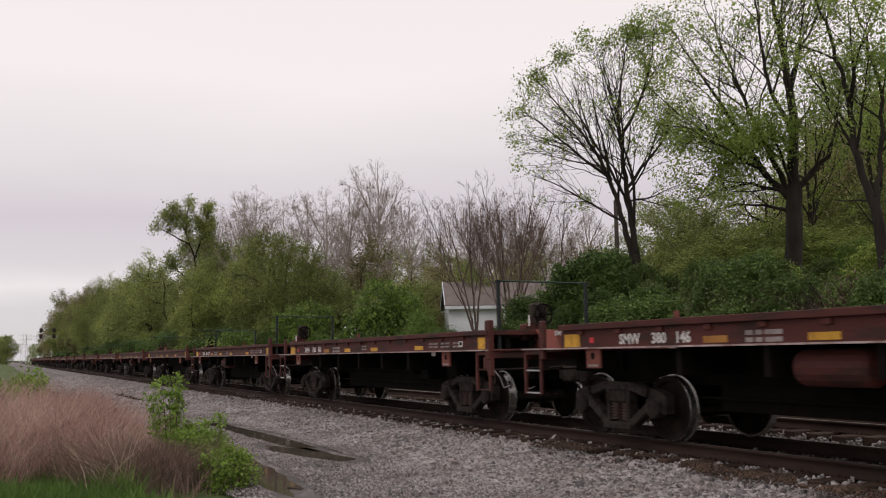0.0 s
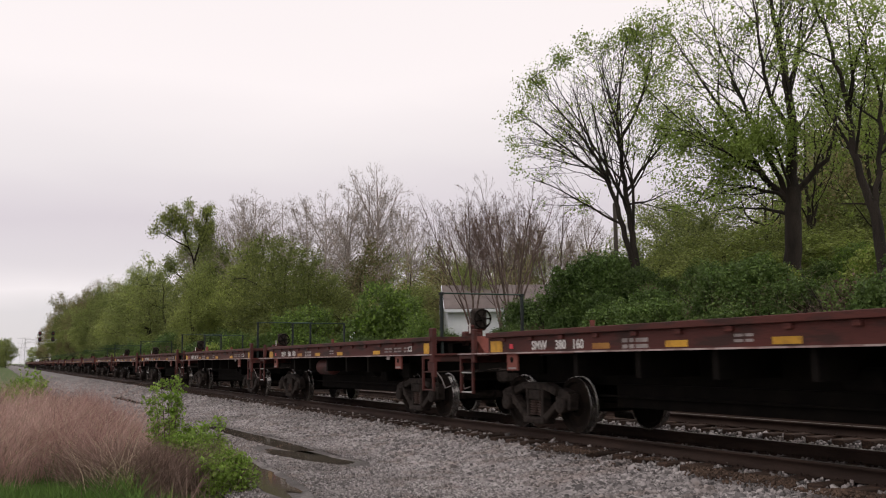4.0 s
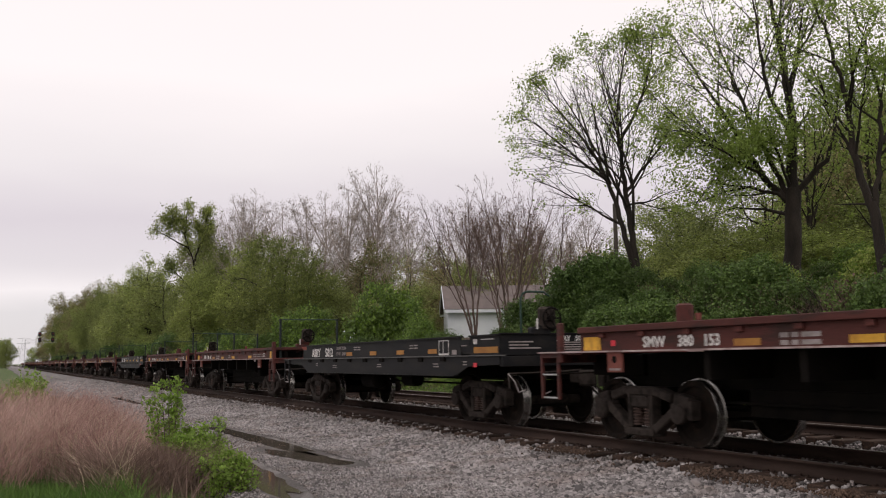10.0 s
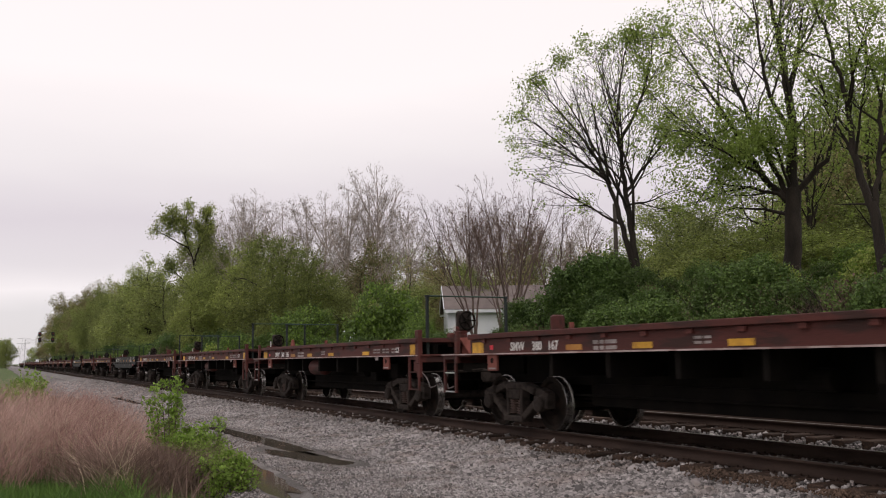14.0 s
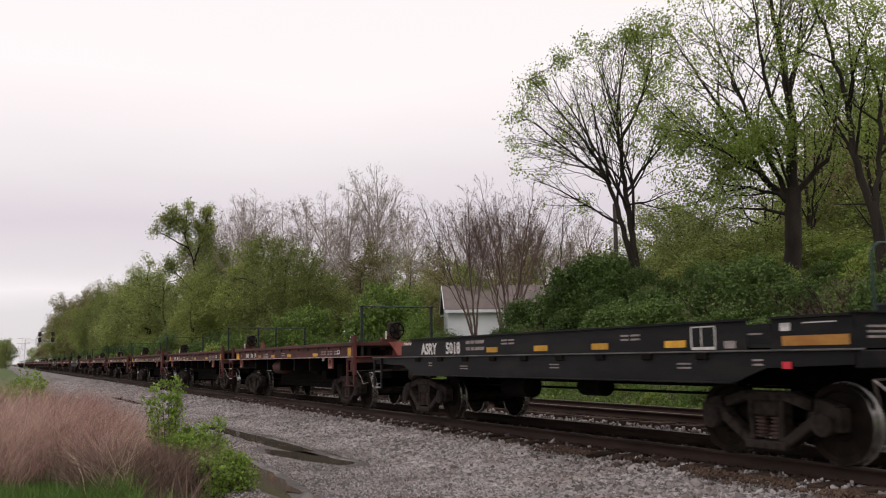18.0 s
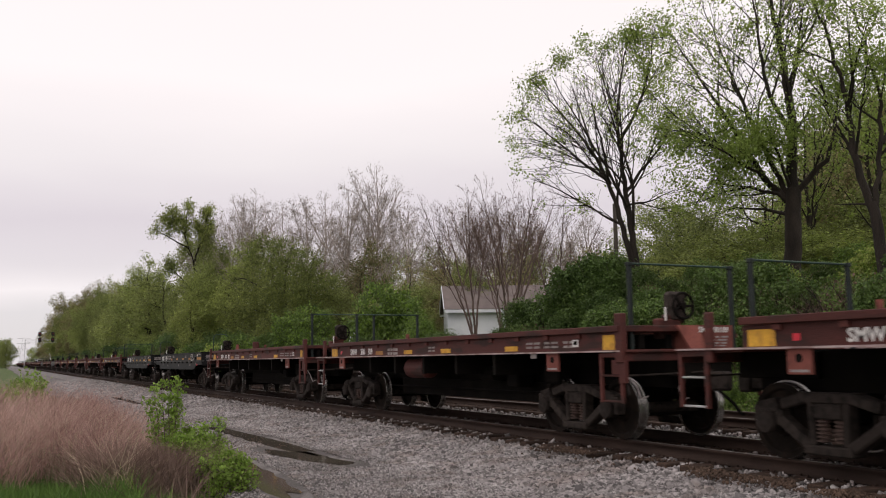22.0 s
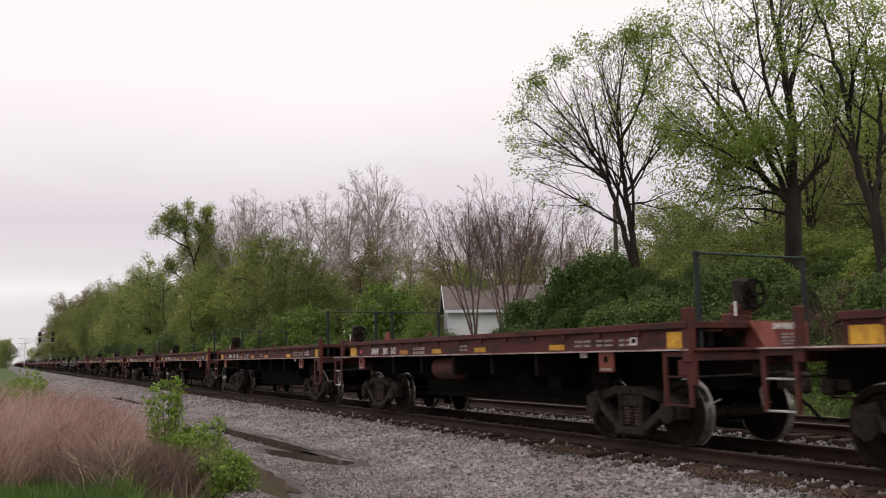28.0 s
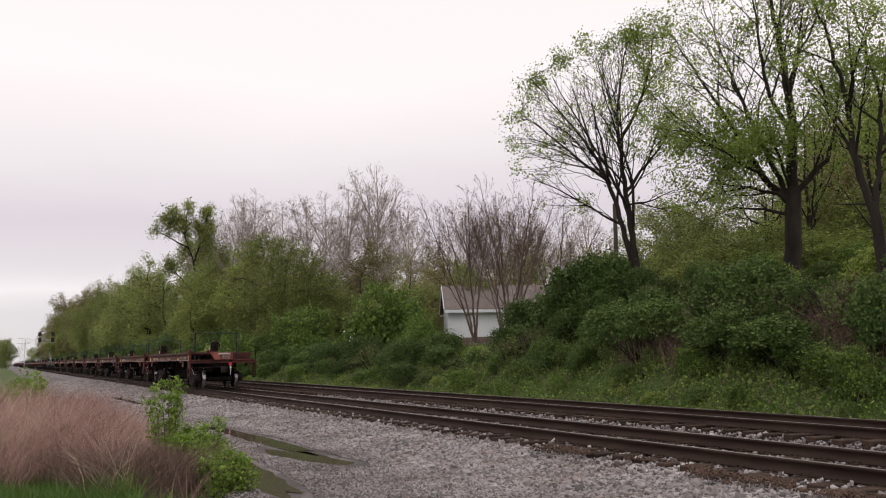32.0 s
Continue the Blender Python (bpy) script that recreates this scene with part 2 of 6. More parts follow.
def thing(name, m, label, category, group="", kind=""):
    ob = new(name)
    ob.empty_display_size = 0.3
    ob.matrix_basis = m
    return tagged(ob, label, category, group, kind)


def box(bm, x0, x1, y0, y1, z0, z1, bevel=0.0, turn=None):
    """Adds a box, its edges bevelled; turn: a matrix applied about the box's centre."""
    c = Vector(((x0 + x1) / 2, (y0 + y1) / 2, (z0 + z1) / 2))
    m = Matrix.Translation(c) @ (turn or Matrix()) @ Matrix.Diagonal((abs(x1 - x0), abs(y1 - y0), abs(z1 - z0), 1))
    vs = bmesh.ops.create_cube(bm, size=1, matrix=m)["verts"]
    if bevel:
        es = {e for v in vs for e in v.link_edges}
        bmesh.ops.bevel(bm, geom=list(es), offset=bevel, segments=1, affect="EDGES")
    return bm


def boxes(*rows, bevel=0.0):
    bm = bmesh.new()
    for r in rows:
        box(bm, *r, bevel=bevel)
    return bm


def rod(bm, a, b, r, sides=8, r2=None):
    """A round bar from a to b."""
    a, b = Vector(a), Vector(b)
    d = b - a
    m = Matrix.Translation((a + b) / 2) @ d.to_track_quat("Z", "Y").to_matrix().to_4x4()
    bmesh.ops.create_cone(bm, cap_ends=True, segments=sides, radius1=r, radius2=r if r2 is None else r2, depth=d.length, matrix=m)
    return bm


def rods(r, sides, *pairs):
    bm = bmesh.new()
    for a, b in pairs:
        rod(bm, a, b, r, sides)
    return bm


def prism(profile, x0, x1):
    """A solid between x0 and x1 with an outline of (y, z) points."""
    bm = bmesh.new()
    a = [bm.verts.new((x0, y, z)) for y, z in profile]
    b = [bm.verts.new((x1, y, z)) for y, z in profile]
    bm.faces.new(a)
    bm.faces.new(list(reversed(b)))
    n = len(profile)
    for i in range(n):
        bm.faces.new((a[i], b[i], b[(i + 1) % n], a[(i + 1) % n]))
    bmesh.ops.recalc_face_normals(bm, faces=bm.faces)
    return bm


def lathe(profile, sides, caps=True):
    """Turns (along, radius) points about the x axis; without caps it stays an open ring."""
    bm = bmesh.new()
    rings = []
    for a, r in profile:
        rings.append([bm.verts.new((a, r * math.cos(2 * math.pi * i / sides), r * math.sin(2 * math.pi * i / sides))) for i in range(sides)])
    for p, q in zip(rings, rings[1:]):
        for i in range(sides):
            bm.faces.new((p[i], p[(i + 1) % sides], q[(i + 1) % sides], q[i]))
    for ring in (rings[0], rings[-1]) if caps else ():
        bm.faces.new(ring)
    bmesh.ops.recalc_face_normals(bm, faces=bm.faces)
    return bm


def lettering(name, text, size, mat, parent, m, label=""):
    """Painted letters: flat, a few millimetres proud of what carries them."""
    cu = bpy.data.curves.new(name, "FONT")
    cu.body, cu.size, cu.extrude, cu.resolution_u = text, size, 0.001, 2
    cu.offset = 0.006 * size / 0.2
    tmp = new("tmp", cu)
    me = bpy.data.meshes.new_from_object(tmp)
    bpy.data.objects.remove(tmp)
    bpy.data.curves.remove(cu)
    me.name = name
    me.materials.clear()
    me.materials.append(mat)
    ob = part(name, me, None, parent, label)
    ob.matrix_basis = m
    return ob


# ---- ground ----
PROFILE = [(-2500, -0.4), (-60, -0.4), (-8, -0.38), (1.5, -0.40), (2.5, -0.46), (3.3, -0.62), (6.0, -0.66), (6.6, -0.66), (7.5, -0.62), (15.0, -0.60), (16.3, -0.45), (17.3, 0.05),
           (19.0, 1.25), (20.8, 2.5), (22.5, 3.3), (26, 3.5), (40, 3.2), (120, 3.0), (2500, 4.0)]


def ground_z(x, y):
    xs, zs = zip(*PROFILE)
    z = float(np.interp(x, xs, zs))
    if x > 16:
        z -= (z + 0.45) * (0.48 * min(1, max(0, (y - 29) / 9)) + 0.12 * min(1, max(0, (y - 55) / 60)))
    return z + 0.05 * noise.noise((x * 0.35, y * 0.35, 3.1)) * (0.4 if 3.4 < x < 15 else 1.6) * (1 if abs(x) < 60 else 0)


def build_ground():
    xs = np.unique(np.concatenate([[p[0] for p in PROFILE], np.arange(-8, 28, 0.7), np.arange(-60, 60, 8)]))
    ys = np.concatenate([[-2500, -300, -60], np.arange(-20, 60, 0.9), np.arange(60, 160, 5), [170, 200, 250, 320, 420, 600, 1000, 2500]])
    verts = [(x, y, ground_z(x, y)) for y in ys for x in xs]
    n = len(xs)
    faces = [(j * n + i, j * n + i + 1, (j + 1) * n + i + 1, (j + 1) * n + i) for j in range(len(ys) - 1) for i in range(n - 1)]
    ob = new("ground", arrays_mesh("ground", verts, faces, M["grass_soil"], smooth=True))
    tagged(ob, "grassy soil ground rising to a bank beyond the tracks", "ground", kind="structure")


PUDDLES = [(5.2, 20.3, 4.2, 0.30, 1.0, 1.3), (5.0, 15.9, 1.7, 0.36, 8, 2.7), (3.55, 13.3, 2.6, 0.27, -5, 5.1), (5.3, 44, 5.0, 0.3, 0, 8.4)]


def wet(x, y):
    """1 in the hollows that hold puddles, 0 outside."""
    k = 0.0
    for cx, cy, ln, wd, turn, seed in PUDDLES:
        k = max(k, min(1, max(0, 1.6 - 1.15 * math.hypot((x - cx + (y - cy) * math.tan(radians(turn))) / wd, (y - cy) / ln))))
    return k


def strip(name, xs, zs, y0, y1, step, mat, wobble, label, category, amp=0.015):
    """A long sheet with thickness: an uneven top and side skirts."""
    ys = np.concatenate([np.arange(y0, min(y1, 70), step), np.arange(70, y1 + 1, 20)])
    rows = []
    for y in ys:
        edge = wobble * noise.noise((0.0, y * 0.3, 7.7))
        row = [(xs[0] + edge, y, zs[0] - 0.25)]
        for i, (x, z) in enumerate(zip(xs, zs)):
            row.append((x + edge * (1 - i / (len(xs) - 1)), y, z + amp * noise.noise((x * 1.7, y * 1.7, 0.4)) - 0.06 * wet(x, y)))
        row.append((xs[-1], y, zs[-1] - 0.25))
        rows.append(row)
    n = len(rows[0])
    verts = [v for r in rows for v in r]
    faces = [(j * n + i, j * n + i + 1, (j + 1) * n + i + 1, (j + 1) * n + i) for j in range(len(rows) - 1) for i in range(n - 1)]
    ob = new(name, arrays_mesh(name, verts, faces, mat, smooth=True))
    return tagged(ob, label, category, kind="structure")


def stones(name, count, rng, place, size, parent, label):
    """Loose crushed stones as one sheet of small angular pieces; place(rng, n) gives their seats."""
    base = np.array([(x, y, z) for x in (-1, 1) for y in (-1, 1) for z in (-1, 1)], float)
    quad = np.array([(0, 1, 3, 2), (4, 6, 7, 5), (0, 4, 5, 1), (2, 3, 7, 6), (0, 2, 6, 4), (1, 5, 7, 3)])
    p = place(rng, count)
    n = len(p)
    s = size * np.exp(rng.normal(0, 0.3, (n, 1, 1))) * rng.uniform(0.55, 1.25, (n, 1, 3)) * 0.5
    v = (base[None] * rng.uniform(0.55, 1.0, (n, 8, 3))) * s
    q = rng.normal(size=(n, 4))
    q /= np.linalg.norm(q, axis=1)[:, None]
    w, x, y, z = q.T
    rot = np.stack([1 - 2 * (y * y + z * z), 2 * (x * y - z * w), 2 * (x * z + y * w), 2 * (x * y + z * w), 1 - 2 * (x * x + z * z), 2 * (y * z - x * w),
                    2 * (x * z - y * w), 2 * (y * z + x * w), 1 - 2 * (x * x + y * y)], 1).reshape(n, 3, 3)
    v = np.einsum("nij,nkj->nki", rot, v) + p[:, None]
    f = (quad[None] + 8 * np.arange(n)[:, None, None]).reshape(-1, 4)
    ob = new(name, arrays_mesh(name, v.reshape(-1, 3), f, M["stone"]))
    return tagged(ob, label, "gravel", kind="stuff")


SHOULDER = [(6.05, -0.50), (6.6, -0.46), (7.2, -0.39), (7.75, -0.335), (8.05, -0.285), (8.5, -0.25)]


def build_beds(rng):
    strip("gravel_path", list(np.linspace(2.7, 6.7, 33)), list(np.interp(np.linspace(2.7, 6.7, 33), [2.7, 3.4, 5.0, 5.8, 6.7], [-0.43, -0.45, -0.45, -0.455, -0.50])), -20, 900, 0.25, M["path"], 0.5,
          "wet grey gravel service path beside the ballast", "path", amp=0.02)
    xs = [p[0] for p in SHOULDER] + [10.4, 11.4, 12.2, 13.5, 14.9, 15.5]
    zs = [p[1] for p in SHOULDER] + [-0.265, -0.29, -0.245, -0.245, -0.25, -0.40]
    bed = strip("ballast", xs, zs, -20, 1500, 0.5, M["ballast"], 0.25, "bed of pale grey crushed-stone ballast under two tracks", "ballast", amp=0.02)

    def bed_z(x):
        return np.interp(x, xs, zs)

    def near(r, n):
        y = 6.5 + 27 * r.random(n) ** 1.35
        x = 5.8 + 2.28 * r.random(n) ** 0.85
        return np.stack([x, y, bed_z(x) + r.uniform(-0.005, 0.025, n)], 1)

    def cribs(r, n):
        y = 6 + 30 * r.random(n) ** 1.3
        x = np.where(r.random(n) < 0.5, r.uniform(7.85, 11.8, n), r.uniform(11.8, 15.3, n))
        z = bed_z(x) + r.uniform(0.0, 0.075, n)
        ok = np.abs((((y - 4.2) / 0.507) % 1) - 0.5) < 0.25
        return np.stack([x, y, z], 1)[ok]

    def toe(r, n):
        y = 7 + 30 * r.random(n) ** 1.3
        x = np.where(r.random(n) < 0.35, 6.2 - np.abs(r.normal(0, 0.6, n)), r.uniform(2.6, 6.2, n))
        dry = [wet(a, b) < 0.1 for a, b in zip(x, y)]
        z = np.interp(x, [2.7, 3.4, 5.0, 5.8, 6.7], [-0.43, -0.45, -0.45, -0.455, -0.50])
        bumps = np.array([noise.noise((a * 1.7, b * 1.7, 0.4)) for a, b in zip(x, y)])
        return np.stack([x, y, z + 0.02 * bumps + r.uniform(-0.004, 0.012, n)], 1)[dry]

    stones("ballast_stones", 105000, rng, near, 0.044, None, "loose pale grey crushed stones of the ballast shoulder")
    stones("crib_stones", 62000, rng, cribs, 0.044, None, "crushed stones between the ties")
    def ends(r, n):
        y = 6 + 26 * r.random(n) ** 1.3
        x = r.uniform(7.75, 8.5, n)
        ok = np.abs((((y - 4.2) / 0.507) % 1) - 0.5) < 0.24
        return np.stack([x, y, -0.262 - 0.05 * (8.5 - x) + r.uniform(-0.01, 0.03, n)], 1)[ok]

    stones("tie_end_stones", 17000, rng, ends, 0.046, None, "crushed stones packed between the tie ends")

    def spilled(r, n):
        y = 6 + 6.5 * r.random(n) ** 1.2
        x = 8.0 + r.normal(0, 0.22, n)
        lump = np.array([noise.noise((a * 1.6, b * 1.6, 9.0)) for a, b in zip(x, y)])
        return np.stack([x, y, -0.185 + 0.02 * r.random(n) - 0.04 * np.abs(x - 8.0)], 1)[lump > 0.02]
    dirt = stones("spilled_dirt", 5000, rng, spilled, 0.020, None, "rust-brown dirt and wood crumbs spilled over the tie ends")
    dirt.data.materials[0] = M["dirt"]

    def onward(r, n):
        y = 33 + 62 * r.random(n) ** 1.5
        x = 3.4 + 4.7 * r.random(n)
        z = np.where(x > 6.0, bed_z(x), np.interp(x, [2.7, 3.4, 5.0, 5.8, 6.7], [-0.43, -0.45, -0.45, -0.455, -0.50]))
        return np.stack([x, y, z + r.uniform(-0.01, 0.02, n)], 1)[[wet(a, b) < 0.1 for a, b in zip(x, y)]]
    stones("gravel_onward", 60000, rng, onward, 0.055, None, "pale crushed stones farther along the path and shoulder")
    stones("strewn_gravel", 100000, rng, toe, 0.022, None, "small stones strewn along the path's edge")


def puddle(cx, cy, length, width, turn, seed, z):
    pts = []
    for i in range(44):
        a = 2 * math.pi * i / 44
        k = 1 + 0.5 * noise.noise((math.cos(a) * 1.3 + seed, math.sin(a) * 1.3, seed * 0.7)) + 0.16 * noise.noise((math.cos(a) * 4 + seed, math.sin(a) * 4, 2.2))
        pts.append((math.cos(a) * width * k, math.sin(a) * length * k))
    bm = bmesh.new()
    top = [bm.verts.new((x, y, 0)) for x, y in pts]
    low = [bm.verts.new((x * 0.97, y * 0.97, -0.06)) for x, y in pts]
    bm.faces.new(top)
    bm.faces.new(list(reversed(low)))
    for i in range(44):
        bm.faces.new((top[i], low[i], low[(i + 1) % 44], top[(i + 1) % 44]))
    bmesh.ops.recalc_face_normals(bm, faces=bm.faces)
    ob = part("puddle", bm, M["water"])
    ob.matrix_basis = pose(cx, cy, z, 0, 0, turn)
    tagged(ob, "still brown rain puddle on the gravel path", "puddle", "puddles on the path", "structure")


def build_track(x_near, name, label, rng, lift=0.0):
    root = thing(name, pose(x_near, 0, lift), label, "railway track", "parallel tracks", "structure")
    half = [(0.0, 0.0), (0.034, -0.002), (0.036, -0.036), (0.012, -0.05), (0.010, -0.145), (0.075, -0.162), (0.075, -0.178)]
    prof = half + [(-x, z) for x, z in reversed(half[1:])]
    ys = np.concatenate([np.arange(-40, 80, 6.0), np.arange(80, 1500, 100.0)])
    for i in (0, 1):
        verts = [(x, y, z) for y in ys for x, z in prof]
        n = len(prof)
        faces = [(j * n + k, j * n + (k + 1) % n, (j + 1) * n + (k + 1) % n, (j + 1) * n + k) for j in range(len(ys) - 1) for k in range(n)]
        fm = [1 if k in (0, n - 1) else 0 for j in range(len(ys) - 1) for k in range(n)]
        ob = part("rail", arrays_mesh("rail", verts, faces, None, mats=[M["rail"], M["railhead"]], face_mats=fm), None, root, "brown rusted rail with a worn bright head")
        ob.location.x = GAUGE * i
    plates = bmesh.new()
    bm = bmesh.new()
    box(bm, -1.3, 1.3, -0.115, 0.115, -0.09, 0.09, bevel=0.012)
    me = bpy.data.meshes.new("tie")
    bm.to_mesh(me)
    bm.free()
    me.materials.append(M["tie"])
    count = 130
    for i in range(count):
        y = 4.2 + 0.507 * i
        ob = part("tie", me, None, root)
        ob.matrix_basis = pose(GAUGE / 2 + rng.normal(0, 0.035), y + rng.normal(0, 0.02), -0.268 + rng.normal(0, 0.006), rng.normal(0, 0.8), 0, rng.normal(0, 0.7))
        for gx in (0, GAUGE):
            box(plates, gx - 0.17, gx + 0.17, y - 0.09, y + 0.09, -0.186, -0.168)
            for sx in (-0.11, 0.1):
                for sy in (-0.05, 0.05):
                    box(plates, gx + sx - 0.012, gx + sx + 0.012, y + sy - 0.012, y + sy + 0.012, -0.17, -0.145)
    tagged(part("tie_plates", plates, M["rail"], root), "rusty tie plates with spike heads", kind="stuff")
    far = bmesh.new()
    for i in list(range(-50, 0)) + list(range(count, count + 350)):
        y = 4.2 + 0.507 * i
        box(far, GAUGE / 2 - 1.3, GAUGE / 2 + 1.3, y - 0.115, y + 0.115, -0.36, -0.178)
    tagged(part("far_ties", far, M["tie"], root), "dark creosoted ties running on along the track", kind="stuff")


rng = np.random.default_rng(7)
build_ground()
build_beds(rng)
for cx, cy, ln, wd, turn, seed in PUDDLES:
    puddle(cx, cy, ln, wd, turn, seed, -0.468)
build_track(NEAR, "near_track", "railway track with rusty rails on dark wooden ties", rng)
build_track(FAR + 0.0, "far_track", "second parallel railway track on wooden ties", rng, 0.05)


# ---- the train ----
# Car space: origin between the rails at the car's middle, +y ahead, -x the side beside the path.
PITCH, AXLE_R = 14.674, 0.457
TRUCK_Y, WHEELBASE = 4.88, 1.74


def spring_stack(z0, z1, r, turns):
    """A stout coil spring, its coils as ridges on one turned body."""
    prof = [(z0, r * 0.6)]
    for i in range(turns):
        a, h = z0 + (z1 - z0) * i / turns, (z1 - z0) / turns
        prof += [(a + h * 0.1, r * 0.68), (a + h * 0.25, r), (a + h * 0.7, r), (a + h * 0.85, r * 0.68)]
    bm = lathe(prof + [(z1, r * 0.6)], 10)
    bmesh.ops.rotate(bm, verts=bm.verts, cent=(0, 0, 0), matrix=Matrix.Rotation(-math.pi / 2, 3, "Y"))
    return bm


def side_frame():
    """A cast frame seen from the side: top chord, slanting arms down to a spring seat, journal boxes at the ends."""
    bm = bmesh.new()
    h = WHEELBASE / 2
    t = 0.09
    def bar(p, q, w, depth=t):
        p, q = Vector((0, *p)), Vector((0, *q))
        d = q - p
        ang = math.atan2(d.z, d.y)
        c = (p + q) / 2
        m = Matrix.Translation(c) @ Matrix.Rotation(ang, 4, "X") @ Matrix.Diagonal((depth * 2, d.length, w, 1))
        vs = bmesh.ops.create_cube(bm, size=1, matrix=m)["verts"]
        bmesh.ops.bevel(bm, geom=list({e for v in vs for e in v.link_edges}), offset=0.018, segments=1, affect="EDGES")
    # top chord falling to the journals, tension arms to the spring seat, columns, pedestal jaws
    for s in (-1, 1):
        bar((s * (h + 0.15), 0.60), (s * (h - 0.14), 0.665), 0.17)
        bar((s * (h - 0.20), 0.665), (s * 0.34, 0.755), 0.13)
        bar((s * (h - 0.08), 0.545), (s * 0.26, 0.195), 0.125)
        bar((s * 0.245, 0.72), (s * 0.225, 0.22), 0.085)
        bar((s * (h + 0.185), 0.65), (s * (h + 0.165), 0.38), 0.085)
        bar((s * (h - 0.17), 0.60), (s * (h - 0.16), 0.42), 0.085)
        bar((s * (h - 0.10), 0.555), (s * (h + 0.10), 0.56), 0.10, 0.11)
    bar((-0.42, 0.755), (0.42, 0.755), 0.125)
    bar((-0.32, 0.175), (0.32, 0.175), 0.11, 0.13)
    bar((-0.19, 0.605), (0.19, 0.605), 0.17, 0.10)
    return bm


def add_trucks(car):
    sf = None
    made = {}
    for end in (1, -1):
        y0 = end * TRUCK_Y
        tr = part("truck", boxes((-0.78, 0.78, -0.18, 0.18, 0.48, 0.80), (-0.25, 0.25, -0.25, 0.25, 0.78, 0.92), (-0.6, 0.6, -0.9, -0.8, 0.33, 0.42), (-0.6, 0.6, 0.8, 0.9, 0.33, 0.42), bevel=0.02), M["under"], car,
                  "cast steel four-wheel truck") if not made else part("truck", made["truck"], None, car, "cast steel four-wheel truck")
        tr.location.y = y0
        made.setdefault("truck", tr.data)
        for s in (-1, 1):
            if sf is None:
                sf = part("side_frame", side_frame(), M["truck"], tr, "grey-brown cast side frame")
            else:
                sf = part("side_frame", sf.data, None, tr, "grey-brown cast side frame")
            sf.location.x = s * 0.98
            for yy in (-0.12, 0.12):
                o = part("coil_spring", made["spring"], None, tr) if "spring" in made else part("coil_spring", spring_stack(0.255, 0.52, 0.085, 6), M["spring"], tr, "rusty coil spring")
                made.setdefault("spring", o.data)
                o.location = (s * 0.98, yy, 0)
            for yy in (-WHEELBASE / 2, WHEELBASE / 2):
                if "cap" in made:
                    o = part("bearing_cap", made["cap"], None, tr)
                else:
                    o = part("bearing_cap", lathe([(-0.09, 0.12), (0.08, 0.14), (0.115, 0.125), (0.13, 0.06)], 16), M["truck"], tr, "round roller bearing end cap")
                made.setdefault("cap", o.data)
                o.matrix_basis = pose(s * 1.02, yy, AXLE_R, 0, 0, 0 if s > 0 else 180)
            for yy in (-0.4, 0.4):
                if "shoe" in made:
                    o = part("brake_shoe", made["shoe"], None, tr)
                else:
                    o = part("brake_shoe", boxes((-0.05, 0.05, -0.035, 0.035, 0.30, 0.58), bevel=0.01), M["truck"], tr)
                made.setdefault("shoe", o.data)
                o.location = (s * 0.75, yy, 0)
        for yy in (WHEELBASE / 2, -WHEELBASE / 2):
            if "axle" in made:
                ws = part("wheelset", made["axle"], None, car, "axle with two worn steel wheels")
            else:
                ws = part("wheelset", lathe([(-1.05, 0.07), (-0.8, 0.085), (0.8, 0.085), (1.05, 0.07)], 12), M["truck"], car, "axle with two worn steel wheels")
            made.setdefault("axle", ws.data)
            ws.location = (0, y0 + yy, AXLE_R)
            for s in (-1, 1):
                if "wheel" in made:
                    w = part("wheel", made["wheel"], None, ws)
                    r = part("tread", made["tread"], None, ws)
                else:
                    R = AXLE_R
                    bm = lathe([(-0.09, 0.12), (0.09, 0.12), (0.09, 0.17), (0.035, 0.20), (0.02, R - 0.10), (0.066, R - 0.075), (0.068, R - 0.004), (-0.066, R - 0.012), (-0.066, R - 0.075), (-0.03, R - 0.10), (-0.02, 0.20), (-0.09, 0.17)], 44)
                    for i in range(4):
                        box(bm, 0.02, 0.036, 0.23, 0.27, -0.02, 0.02, turn=None)
                        bmesh.ops.rotate(bm, verts=bm.verts, cent=(0, 0, 0), matrix=Matrix.Rotation(math.pi / 2, 3, "X"))
                    w = part("wheel", bm, M["wheel"], ws, "brown steel wheel with a dished plate")
                    r = part("tread", lathe([(0.069, R - 0.006), (0.066, R - 0.001), (0.0, R), (-0.045, R + 0.005), (-0.05, R + 0.026), (-0.070, R + 0.026), (-0.072, R + 0.018), (-0.072, R - 0.012)], 44, caps=False), M["rim"], ws, "shiny worn tread and flange")
                made.setdefault("wheel", w.data)
                made.setdefault("tread", r.data)
                for o in (w, r):
                    o.matrix_basis = pose(s * GAUGE / 2, 0, 0, 0, 0, 0 if s > 0 else 180)


